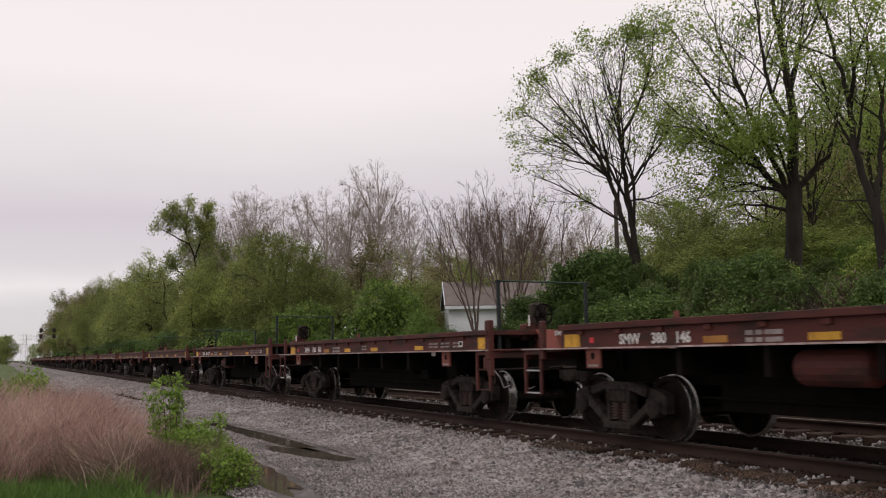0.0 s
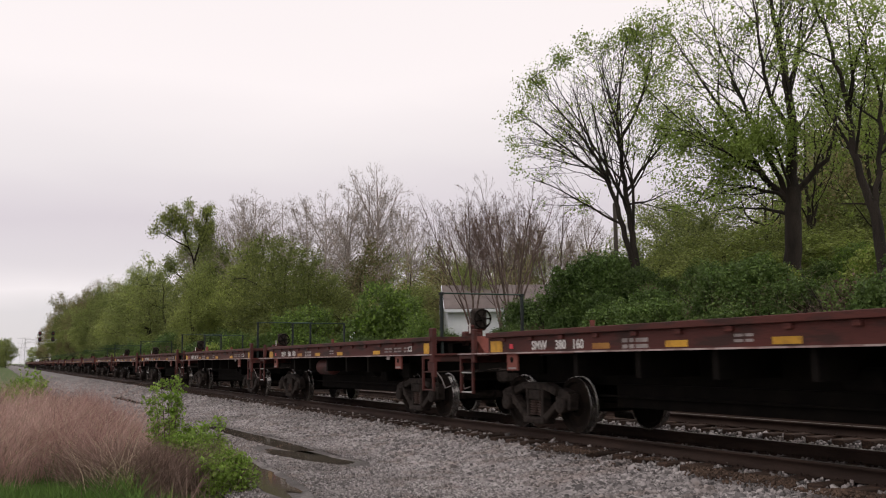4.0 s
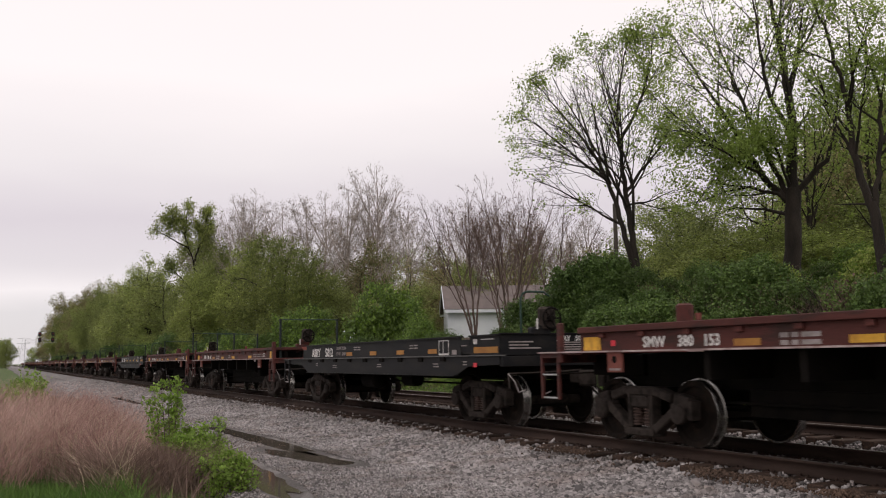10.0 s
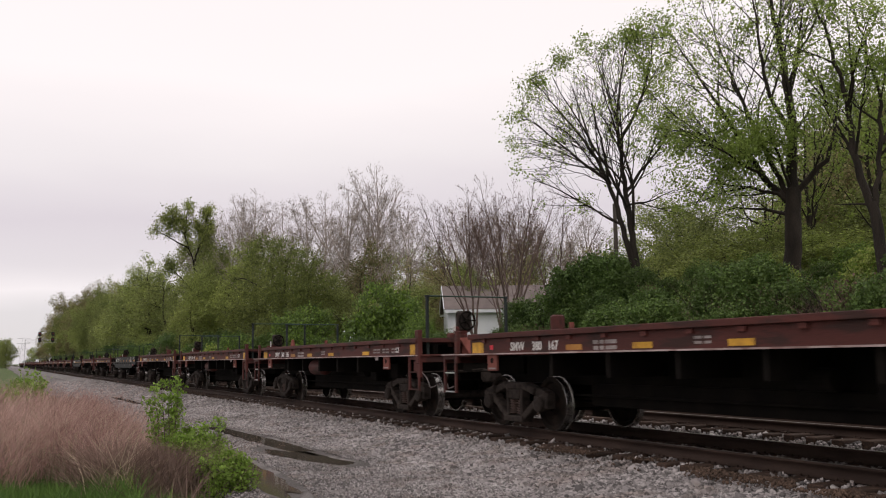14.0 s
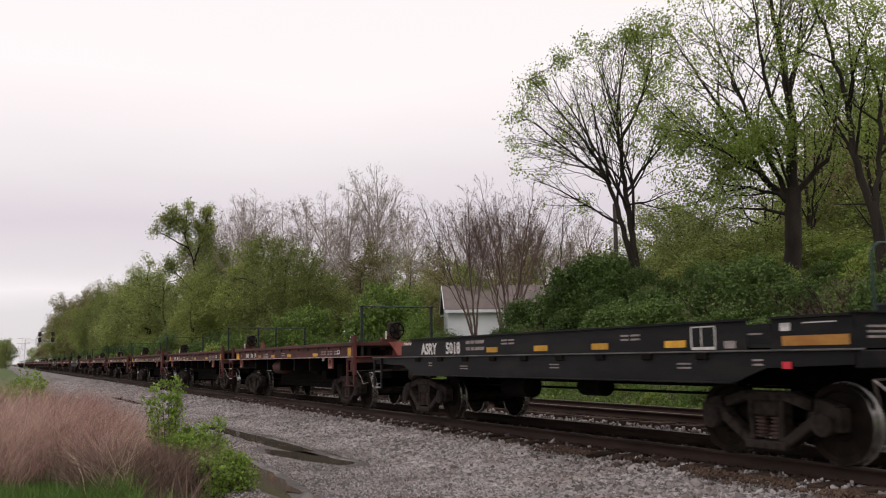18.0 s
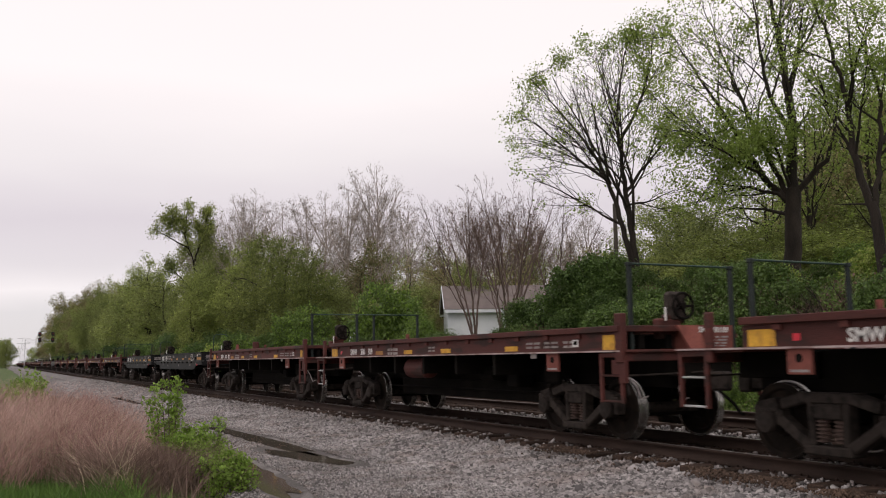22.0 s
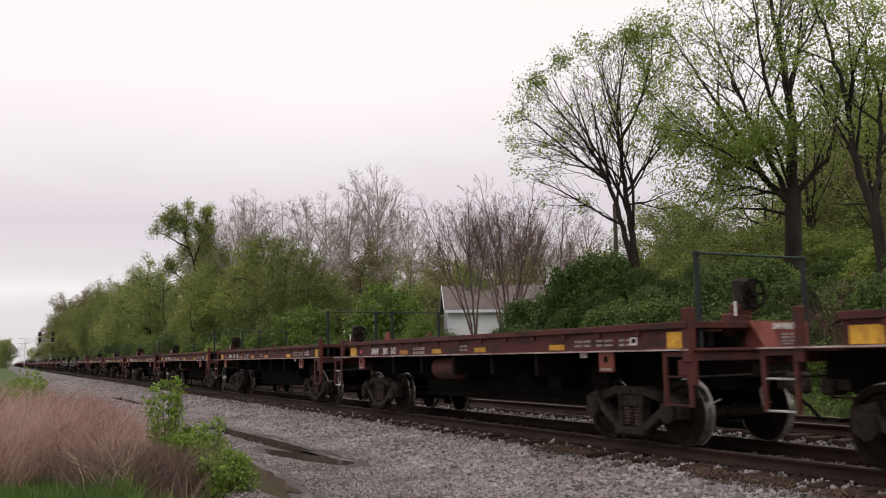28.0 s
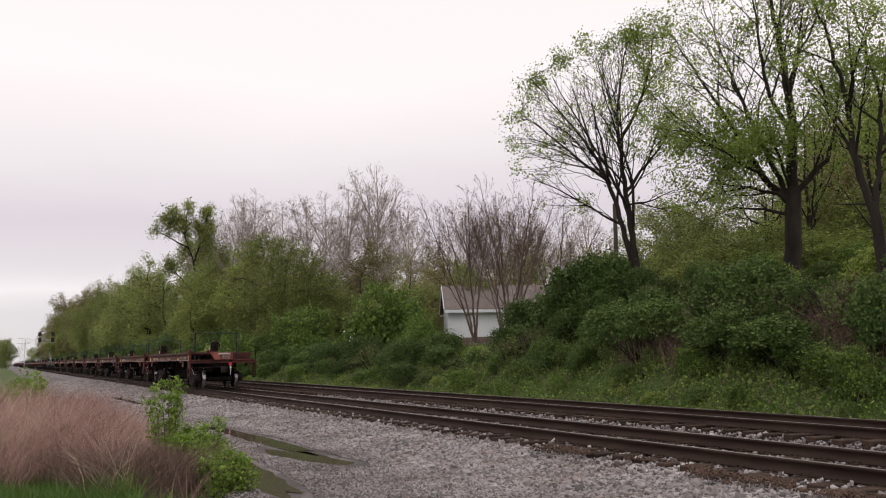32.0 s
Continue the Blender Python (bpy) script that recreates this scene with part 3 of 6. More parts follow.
def coupler(car, s, y_end):
    bm = bmesh.new()
    box(bm, -0.09, 0.09, min(y_end, s * 7.0), max(y_end, s * 7.0), 0.79, 0.96, bevel=0.015)
    box(bm, -0.16, 0.13, min(s * 6.96, s * 7.16), max(s * 6.96, s * 7.16), 0.74, 1.02, bevel=0.03)
    box(bm, 0.02 * s, 0.17 * s, min(s * 7.1, s * 7.3), max(s * 7.1, s * 7.3), 0.75, 1.01, bevel=0.03)
    part("coupler", bm, M["truck"], car, "rusty cast knuckle coupler")
    pts = [(0.28, s * 6.7, 0.72), (0.30, s * 6.95, 0.55), (0.28, s * 7.1, 0.42), (0.22, s * 7.22, 0.40)]
    bm = bmesh.new()
    for a, b in zip(pts, pts[1:]):
        rod(bm, a, b, 0.025, 6)
    part("air_hose", bm, M["under"], car, "hanging black air hose")
    bm = bmesh.new()
    for a, b in (((-1.45, s * 6.72, 0.98), (-0.3, s * 6.74, 1.0)), ((-1.45, s * 6.72, 0.98), (-1.47, s * 6.8, 0.72)), ((-0.3, s * 6.74, 1.0), (-0.1, s * 7.0, 1.03))):
        rod(bm, a, b, 0.014, 6)
    part("cut_lever", bm, M["truck"], car, "thin steel uncoupling lever")
    bm = bmesh.new()
    for a, b in (((-1.46, s * 6.74, 0.98), (-1.42, s * 6.9, 0.84)), ((-1.42, s * 6.9, 0.84), (-1.36, s * 6.92, 0.66)), ((-1.36, s * 6.92, 0.66), (-1.24, s * 6.93, 0.70))):
        rod(bm, a, b, 0.0095, 6)
    part("lever_handle", bm, M["stencil"], car, "pale bent lever handle")


def sill_step(car, x, y0, y1, mat, rung, z_low=0.60):
    """A ladder of two stiles and rungs under the car's corner."""
    lad = part("sill_step", boxes((x - 0.018, x + 0.018, y0 - 0.03, y1 + 0.03, 1.24, 1.3)), mat, car, "corner step ladder")
    for y in (y0, y1):
        part("stile", boxes((x - 0.02, x + 0.02, y - 0.03, y + 0.03, z_low, 1.3)), mat, lad)
    for z in (z_low + 0.02, z_low + 0.38):
        part("rung", rods(0.015, 6, ((x, y0, z), (x, y1, z))), M[rung], lad, "worn bright steel rung" if rung == "galv" else "")


def hand_brake(car, y, mat, tall):
    """A stand with a gear housing and a spoked wheel on the car's end."""
    c = tall - 0.26
    b = part("hand_brake", boxes((-0.48, -0.30, y - 0.03, y + 0.07, 1.30, c - 0.1), (-0.74, -0.36, y - 0.05, y + 0.12, 1.50, 1.80), (-0.60, -0.30, y - 0.04, y + 0.10, 1.78, c - 0.12), bevel=0.025), mat, car, "hand brake on a stand")
    part("gear_housing", boxes((-0.54, -0.20, y - 0.06, y + 0.12, c - 0.24, c + 0.22), bevel=0.05), M["truck"], b, "dark rounded gear housing")
    bm = bmesh.new()
    r = 0.19
    pts = [(-0.37 + r * math.cos(a), y - 0.15, c + r * math.sin(a)) for a in np.linspace(0, 2 * math.pi, 17)]
    for p, q in zip(pts, pts[1:]):
        rod(bm, p, q, 0.021, 6)
    for i in (0, 3, 6, 9, 13):
        rod(bm, (-0.37, y - 0.11, c), pts[i], 0.016, 5)
    rod(bm, (-0.37, y - 0.06, c), (-0.37, y - 0.17, c), 0.05, 8)
    part("brake_wheel", bm, M["under"], b, "spoked brake wheel")
    part("brake_lever", boxes((-0.65, -0.62, y - 0.08, y - 0.05, 1.76, 1.96), bevel=0.008), M["white"], b, "worn pale lever")
    part("chain_guard", boxes((-0.29, -0.20, y - 0.03, y + 0.05, 1.3, 1.62)), mat, b)


def stencils(car, x, y, z, widths, h, gap, mat, lines=2):
    """Rows of small unreadable stencil print as plain bars."""
    for k in range(lines):
        yy = y
        bm = bmesh.new()
        for w in widths:
            box(bm, x - 0.003, x, yy - w, yy, z - k * (h + gap) - h, z - k * (h + gap))
            yy -= w + 0.04
        part("stencil_line", bm, M["stencil"], car, "worn white stencil print")


def side_words(car, f, mark, number, size, y, gap, z):
    """The owner's letters and the car's number, painted one after the other on the near side."""
    words = [("reporting_letters", mark, y)] + [("car_number", w, y - gap - 0.47 * i) for i, w in enumerate(number.split())]
    for name, text, yy in words:
        lettering(name, text, size, M["white"], car, Matrix(((0, 0, -1, f - 0.002), (-1, 0, 0, yy), (0, 1, 0, z), (0, 0, 0, 1))), "white painted letters" if text == mark else "white painted digits")


def red_car(number, extras):
    car = thing("flat_car", pose(MID, 0, 0), "oxide-red railway flat car with yellow patches and white lettering", "flat car", "freight train")
    X = 1.53
    y1, y0 = 5.61, -6.76
    y2 = -5.55
    part("deck", boxes((-X - 0.075, X + 0.075, y2, y1, 1.598, 1.688), (-X - 0.075, -0.46, y0, y2, 1.598, 1.688), bevel=0.008), M["red"], car, "flat rust-red steel deck")
    for s in (-1, 1):
        part("side_sill", boxes((s * X - 0.012, s * X + 0.012, y0 if s < 0 else y2, y1, 1.335, 1.594)), M["red"], car)
        # the flange's pale colour stands in for light along its edge
        part("sill_flange", boxes((s * X - 0.06, s * X + 0.045, y0, 6.76, 1.315, 1.337)), M["sill_edge"], car, "scuffed lower sill flange, painted pale as if lit")
        me = None
        for i in range(13):
            y = y1 - 0.55 - i * 0.90
            if me is None:
                p = part("stake_pocket", boxes((-0.03, 0.02, -0.06, 0.06, 1.525, 1.593), bevel=0.004), M["red"], car)
                me = p.data
            else:
                p = part("stake_pocket", me, None, car)
            p.location = (s * (X + 0.02), y, 0)
    # sill, bearers and brake gear carry the under-car shade in their colour
    part("centre_sill", boxes((-0.42, 0.42, -6.46, 6.46, 0.78, 1.30), (-0.50, 0.50, -3.3, 3.3, 0.44, 0.80), bevel=0.01), M["under"], car, "deep grimy centre sill with shade in its colour")
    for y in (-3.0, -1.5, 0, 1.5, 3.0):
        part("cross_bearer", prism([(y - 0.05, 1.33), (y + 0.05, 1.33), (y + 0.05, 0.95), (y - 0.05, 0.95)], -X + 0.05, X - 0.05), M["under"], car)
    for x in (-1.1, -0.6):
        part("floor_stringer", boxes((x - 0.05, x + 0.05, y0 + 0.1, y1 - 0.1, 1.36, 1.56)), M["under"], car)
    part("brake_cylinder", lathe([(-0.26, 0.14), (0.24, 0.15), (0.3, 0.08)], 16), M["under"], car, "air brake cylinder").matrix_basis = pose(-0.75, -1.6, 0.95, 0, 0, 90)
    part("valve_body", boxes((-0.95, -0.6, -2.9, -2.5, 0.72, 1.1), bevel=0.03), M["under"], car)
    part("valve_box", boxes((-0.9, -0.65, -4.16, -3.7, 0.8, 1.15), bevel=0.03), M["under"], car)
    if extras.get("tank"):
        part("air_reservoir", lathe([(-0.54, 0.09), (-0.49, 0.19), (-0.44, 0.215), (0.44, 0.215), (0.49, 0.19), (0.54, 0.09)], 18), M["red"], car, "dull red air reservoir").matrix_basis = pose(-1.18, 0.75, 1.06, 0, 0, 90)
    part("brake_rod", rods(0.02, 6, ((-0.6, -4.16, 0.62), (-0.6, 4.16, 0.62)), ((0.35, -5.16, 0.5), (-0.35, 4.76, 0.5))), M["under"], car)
    add_trucks(car)
    for s in (1, -1):
        for y, tag in ((4.79, 1), (-4.99, 1)):
            pad = part("jacking_pad", boxes((s * X - 0.02, s * X + 0.02, y - 0.17, y + 0.17, 1.03, 1.32), bevel=0.006), M["red_light"], car, "red bracket with a round hole")
            part("pad_hole", lathe([(-0.024, 0.05), (0.024, 0.05)], 14), M["under"], pad).location = (s * X, y, 1.21)
            if s < 0:
                part("pad_stencil", boxes((-X - 0.024, -X - 0.02, y - 0.13, y + 0.13, 1.055, 1.085)), M["stencil"], pad, "worn white stencil print")
    part("placard", boxes((-X - 0.03, -X - 0.022, -4.54, -4.36, 1.235, 1.312)), M["stencil"], car, "small pale placard under the sill")
    # ends
    part("end_sill", boxes((-X, X, y0 - 0.06, y0 + 0.06, 1.18, 1.345), (-X, X, y0 - 0.10, y0 - 0.06, 1.30, 1.345), bevel=0.012), M["red"], car, "faded red end beam")
    part("end_sill", boxes((-X, X, 6.68, 6.78, 1.16, 1.33), bevel=0.012), M["red"], car)
    part("platform", boxes((-X, X, 5.61, 6.71, 1.285, 1.31)), M["red"], car, "low end platform")
    part("platform", boxes((-0.46, X, y0 + 0.06, y2, 1.285, 1.31)), M["red"], car, "low end platform")
    part("deck_end_plate", boxes((0.2, X, y2 + 0.002, y2 + 0.02, 1.31, 1.597)), M["red"], car, "upright plate closing the deck's end")
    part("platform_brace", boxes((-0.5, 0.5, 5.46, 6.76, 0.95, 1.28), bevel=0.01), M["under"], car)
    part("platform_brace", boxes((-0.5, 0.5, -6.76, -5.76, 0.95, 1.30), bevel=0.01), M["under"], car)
    for s in (-1, 1):
        if s < 0:
            part("corner_post", boxes((s * X - 0.05, s * X + 0.05, y0 - 0.06, y0 + 0.12, 1.16, 1.86), bevel=0.015), M["red"], car, "stubby corner post")
        else:
            part("grab_iron", rods(0.018, 6, ((X, y0 + 0.05, 0.95), (X, y0 + 0.05, 1.80)), ((X, y0 + 0.05, 1.78), (X, y0 + 0.35, 1.70))), M["under"], car, "thin dark grab iron")
        part("corner_post", boxes((s * X - 0.04, s * X + 0.04, 6.11, 6.23, 1.16, 1.78), bevel=0.015), M["red"], car, "stubby corner post")
        part("corner_gusset", boxes((s * X - 0.03, s * X + 0.03, y0 + 0.05, y0 + 0.22, 1.0, 1.2), (s * X - 0.03, s * X + 0.03, y0 - 0.08, y0 + 0.06, 0.88, 1.2)), M["red"], car)
    part("deck_post", rods(0.05, 6, ((0.55, 5.36, 1.6), (0.55, 5.36, 1.92))), M["red_light"], car)
    for s in (-1, 1):
        sill_step(car, s * (X + 0.0), -6.74, -6.26, M["red"], "red")
        sill_step(car, s * (X + 0.0), 6.24, 6.71, M["red"], "galv")
    housing = part("end_housing", prism([(-6.88, 1.345), (-6.88, 1.69), (-6.61, 1.70), (-6.26, 1.62), (-6.26, 1.345)], -0.45, 0.42), M["red_light"], car, "box over the coupler")
    # cheek: the housing's lit sloping side, its light put into a paler colour
    cheek = bmesh.new()
    near = [cheek.verts.new((x, -6.905, z)) for x, z in ((-0.42, 1.35), (-0.12, 1.35), (-0.26, 1.69), (-0.66, 1.69))]
    back = [cheek.verts.new((v.co.x, -6.86, v.co.z)) for v in near]
    cheek.faces.new(near)
    cheek.faces.new(list(reversed(back)))
    for i in range(4):
        cheek.faces.new((near[i], back[i], back[(i + 1) % 4], near[(i + 1) % 4]))
    bmesh.ops.recalc_face_normals(cheek, faces=cheek.faces)
    part("housing_cheek", cheek, M["salmon"], housing, "salmon-pink cheek plate, its colour lightened as if lit")
    bm = bmesh.new()
    for z, h, words in ((1.52, 0.026, (0.12, 0.06, 0.14)), (1.475, 0.026, (0.16, 0.18)), (1.43, 0.026, (0.1, 0.08, 0.1)), (1.39, 0.022, (0.18, 0.12))):
        x = -0.08
        for w in words:
            box(bm, x, x + w, -6.886, -6.88, z - h / 2, z + h / 2)
            x += w + 0.045
    part("stencil_block", bm, M["stencil"], housing, "worn white stencil print")
    for name, text, x in (("reporting_letters", "SMW", -0.26), ("car_number", number.replace(" ", ""), -0.01)):
        lettering(name, text, 0.115, M["white"], housing, Matrix(((1, 0, 0, x), (0, 0, -1, -6.908 if x < -0.1 else -6.886), (0, 1, 0, 1.585), (0, 0, 0, 1))), "small white painted letters")
    coupler(car, -1, -6.76)
    coupler(car, 1, 6.76)
    hand_brake(car, -6.58, M["red"], 2.32 if extras.get("brake") else 2.24)
    if extras.get("rail", True):
        hr = part("hand_rail", rods(0.016, 8, ((-1.30, -6.68, 2.58), (0.64, -6.68, 2.58))), M["greenpipe"], car, "dark green pipe hand rail across the end")
        for x, z in ((-1.30, 1.34), (0.62, 1.34)):
            part("rail_post", boxes((x - 0.030, x + 0.030, -6.71, -6.65, z, 2.56), (x - 0.042, x + 0.042, -6.72, -6.64, 2.545, 2.60), bevel=0.006), M["poststeel"], hr, "dark green-black upright of the hand rail")
    if extras.get("front_rail"):
        hr = part("hand_rail", rods(0.016, 8, ((-0.53, 6.46, 2.50), (1.38, 6.46, 2.50))), M["greenpipe"], car, "dark green pipe hand rail across the end")
        for x in (-0.5, 1.35):
            part("rail_post", boxes((x - 0.030, x + 0.030, 6.43, 6.49, 1.3, 2.48), (x - 0.042, x + 0.042, 6.42, 6.50, 2.465, 2.52), bevel=0.006), M["poststeel"], hr, "dark green-black upright of the hand rail")
    if extras.get("drum"):
        part("deck_drum", lathe([(0, 0.135), (0.42, 0.135), (0.45, 0.09)], 18), M["red"], car, "dull red drum-shaped casting on the deck").matrix_basis = pose(0.1, 5.16, 1.6, 0, -90, 0)
    if extras.get("cone"):
        part("deck_cone", rod(bmesh.new(), (-0.6, 5.41, 1.6), (-0.6, 5.41, 1.95), 0.10, 10, 0.045), M["red_light"], car, "faded red cone on the deck")
    # markings on both sides, writing on the side beside the path
    for s in (-1, 1):
        f = s * (X + 0.016)
        for a, b, z0, z1 in ((5.52, 5.11, 1.345, 1.54), (-6.33, -6.70, 1.345, 1.56)):
            if s < 0 or a > 0:
                part("yellow_panel", boxes((f - 0.003, f + 0.003, min(a, b), max(a, b), z0, z1)), M["yellow"], car, "faded yellow end patch")
        for y in (2.25, 0.62, -3.72, -1.2):
            part("reflector", boxes((f - 0.003, f + 0.003, y - 0.21, y + 0.21, 1.36, 1.445)), M["yellow"] if y < 1 else M["orange"], car, "small yellow reflector patch")
    f = -X - 0.014
    part("red_reflector", boxes((f - 0.004, f + 0.002, 4.76, 4.86, 1.40, 1.48)), M["signal_red"], car)
    part("tag_plate", boxes((f - 0.004, f + 0.002, -5.71, -5.56, 1.40, 1.51)), M["white"], car, "small white tag frame")
    part("tag_window", boxes((f - 0.006, f - 0.003, -5.68, -5.59, 1.43, 1.49)), M["under"], car)
    for y, ws, h in ((1.75, (0.12, 0.1, 0.26), 0.055), (-4.21, (0.2, 0.18), 0.034), (-4.76, (0.16, 0.2), 0.034), (-5.31, (0.12, 0.1), 0.036), (-0.4, (0.14, 0.12), 0.034)):
        stencils(car, f, y, 1.495, ws, h, 0.03, None)
    side_words(car, f, "SMW", number, 0.198, 4.15, 0.70, 1.375)
    return car


def black_car(number):
    car = thing("flat_car", pose(MID, 0, 0), "black railway flat car with deep sills and white lettering", "flat car", "freight train")
    X = 1.53
    y1, y0 = 4.45, -6.60
    part("deck", boxes((-X + 0.02, X - 0.02, y0, y1, 1.33, 1.37)), M["black"], car, "black steel deck between raised sides")
    for s in (-1, 1):
        x = s * X
        part("coaming", boxes((x - 0.012, x + 0.012, -5.12, y1, 1.305, 1.655), (x - 0.05, x + 0.05, -5.12, y1, 1.648, 1.674), (x - 0.012, x + 0.012, y0, -5.5, 1.305, 1.655), (x - 0.05, x + 0.05, y0, -5.5, 1.648, 1.674),
                              (x - 0.02, x + 0.0, -5.5, -5.12, 1.50, 1.60)), M["black"], car, "raised black side plate")
        part("sill_ledge", boxes((x - 0.05, x + 0.09, -6.65, 6.6, 1.285, 1.307), bevel=0.005), M["black_edge"], car, "scuffed black ledge along the side")
        part("side_sill", prism([(6.5, 1.286), (6.5, 1.16), (4.9, 1.12), (4.35, 0.93), (-4.9, 0.93), (-5.4, 1.10), (-6.6, 1.14), (-6.6, 1.286)], x - 0.012, x + 0.012), M["black"], car, "deep black fishbelly sill")
        part("lower_flange", boxes((x - 0.06, x + 0.06, -4.9, 4.35, 0.915, 0.932)), M["black"], car)
        me = None
        for i in range(9):
            y = 4.1 - i * 1.06
            if me is None:
                p = part("rib", boxes((-0.03, 0.03, -0.10, 0.10, 1.20, 1.284), bevel=0.01), M["under"], car, "dark pocket under the ledge")
                me = p.data
            else:
                p = part("rib", me, None, car)
            p.location = (s * (X + 0.02), y, 0)
    # underframe parts coloured near black to deepen the shade below the deck
    part("centre_sill", boxes((-0.35, 0.35, -6.3, 6.3, 0.85, 1.32), bevel=0.01), M["under"], car, "grimy centre sill with under-car shade in its colour")
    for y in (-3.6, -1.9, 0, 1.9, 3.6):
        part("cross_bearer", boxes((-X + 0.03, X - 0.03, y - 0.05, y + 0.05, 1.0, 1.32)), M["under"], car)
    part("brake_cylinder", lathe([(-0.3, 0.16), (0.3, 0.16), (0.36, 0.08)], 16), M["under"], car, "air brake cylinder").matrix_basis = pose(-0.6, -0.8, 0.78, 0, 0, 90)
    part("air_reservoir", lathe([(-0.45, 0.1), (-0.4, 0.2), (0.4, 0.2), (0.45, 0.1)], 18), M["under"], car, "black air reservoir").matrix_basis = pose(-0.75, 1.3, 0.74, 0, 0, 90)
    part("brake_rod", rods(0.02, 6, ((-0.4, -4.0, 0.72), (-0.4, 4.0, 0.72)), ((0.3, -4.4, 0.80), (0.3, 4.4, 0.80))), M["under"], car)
    add_trucks(car)
    part("end_plate", boxes((-X, X, y0 - 0.012, y0 + 0.012, 1.305, 1.68), (-X, X, y0 - 0.05, y0 + 0.05, 1.67, 1.69)), M["black"], car, "upright black end plate")
    part("end_plate", boxes((-X, X, y1 - 0.012, y1 + 0.012, 1.305, 1.63)), M["black"], car)
    part("end_sill", boxes((-X, X, y0 - 0.1, y0 + 0.02, 1.10, 1.286), bevel=0.01), M["black"], car)
    part("end_sill", boxes((-X, X, 6.5, 6.62, 1.10, 1.286), bevel=0.01), M["black"], car)
    part("platform", boxes((-X, X, 4.45, 6.5, 1.26, 1.287)), M["black"], car, "low end platform")
    part("platform_brace", boxes((-0.5, 0.5, 5.3, 6.6, 0.95, 1.26), bevel=0.01), M["under"], car)
    part("platform_brace", boxes((-0.5, 0.5, -6.6, -5.6, 0.95, 1.26), bevel=0.01), M["under"], car)
    part("front_cabinet", boxes((-1.3, 0.6, 4.75, 5.55, 1.287, 1.56), (-0.4, 0.2, 5.5, 5.9, 1.287, 1.66), bevel=0.02), M["black"], car, "low black box on the end platform")
    for s in (-1, 1):
        sill_step(car, s * (X + 0.03), 6.08, 6.50, M["black"], "stencil")
    coupler(car, -1, -6.6)
    coupler(car, 1, 6.6)
    hand_brake(car, -6.35, M["black"], 2.22)
    bm = bmesh.new()
    arc = [(-1.0, -6.45, 1.6), (-1.0, -6.45, 2.28)] + [(-1.0 + 0.16 * (1 - math.cos(a)), -6.45, 2.28 + 0.16 * math.sin(a)) for a in np.linspace(0.4, 1.57, 4)] + [(-0.5, -6.45, 2.44), (-0.38, -6.45, 2.36)]
    for a, b in zip(arc, arc[1:]):
        rod(bm, a, b, 0.020, 8)
    part("gooseneck_rail", bm, M["greenpipe"], car, "bent dark pipe hand rail")
    for s in (-1, 1):
        f = s * (X + 0.015)
        part("yellow_panel", boxes((f - 0.003, f + 0.003, -6.55, -5.66, 1.345, 1.455)), M["orange"], car, "long yellow reflective strip")
        for y in (0.95, -0.65, -2.25, -3.88):
            part("reflector", boxes((f - 0.003, f + 0.003, y - 0.2, y + 0.2, 1.355, 1.445)), M["orange" if number in ("5012", "5011") else "yellow"], car, "yellow reflective patch")
    f = -X - 0.013
    fr = part("white_frame", boxes((f - 0.004, f, -4.62, -4.60, 1.32, 1.61), (f - 0.004, f, -4.20, -4.18, 1.32, 1.61), (f - 0.004, f, -4.62, -4.18, 1.595, 1.612), (f - 0.004, f, -4.62, -4.18, 1.32, 1.355),
                                   (f - 0.004, f, -4.38, -4.365, 1.32, 1.6)), M["white"], car, "white painted data frame")
    part("data_patch", boxes((f - 0.004, f, -4.95, -4.76, 1.33, 1.42)), M["stencil"], car)
    part("tag_plate", boxes((f - 0.004, f, -5.78, -5.64, 1.51, 1.60)), M["white"], car, "small white tag")
    part("tag_stripe", boxes((f - 0.004, f, -6.4, -5.95, 1.585, 1.598)), M["white"], car)
    part("red_reflector", boxes((f - 0.02, f - 0.01, -5.78, -5.66, 1.09, 1.17)), M["signal_red"], car)
    for y, z, ws, h in ((0.62, 1.57, (0.2, 0.2), 0.028), (-2.75, 1.55, (0.18, 0.2), 0.026), (2.2, 1.12, (0.3,), 0.018), (3.6, 1.18, (0.16,), 0.02), (-0.9, 1.15, (0.26,), 0.02), (-5.2, 1.2, (0.16,), 0.022), (-5.15, 1.57, (0.22,), 0.03),
                       (-3.9, 1.16, (0.26,), 0.022)):
        stencils(car, f, y, z, ws, h, 0.03, None)
    side_words(car, f, "ASRY", number, 0.305, 3.93, 1.13, 1.35)
    for z, words in ((1.52, "LD LMT  232500"), (1.375, "LT WT    53500")):
        if number == "5012":
            lettering("weight_lettering", words, 0.105, M["stencil"], car, Matrix(((0, 0, -1, f - 0.002), (-1, 0, 0, 1.92), (0, 1, 0, z), (0, 0, 0, 1))), "small white weight markings")
    if number != "5012":
        stencils(car, f, 1.95, 1.58, (0.16, 0.12, 0.34), 0.06, 0.06, None)
    lettering("end_lettering", "ASRY   " + number, 0.13, M["white"], car, Matrix(((1, 0, 0, -0.36), (0, 0, -1, y0 - 0.015), (0, 1, 0, 1.55), (0, 0, 0, 1))), "white painted reporting letters and digits")
    bm = bmesh.new()
    for k, w in enumerate((0.5, 0.4, 0.65)):
        box(bm, -1.35, -1.35 + w, y0 - 0.016, y0 - 0.012, 1.52 - k * 0.055, 1.545 - k * 0.055)
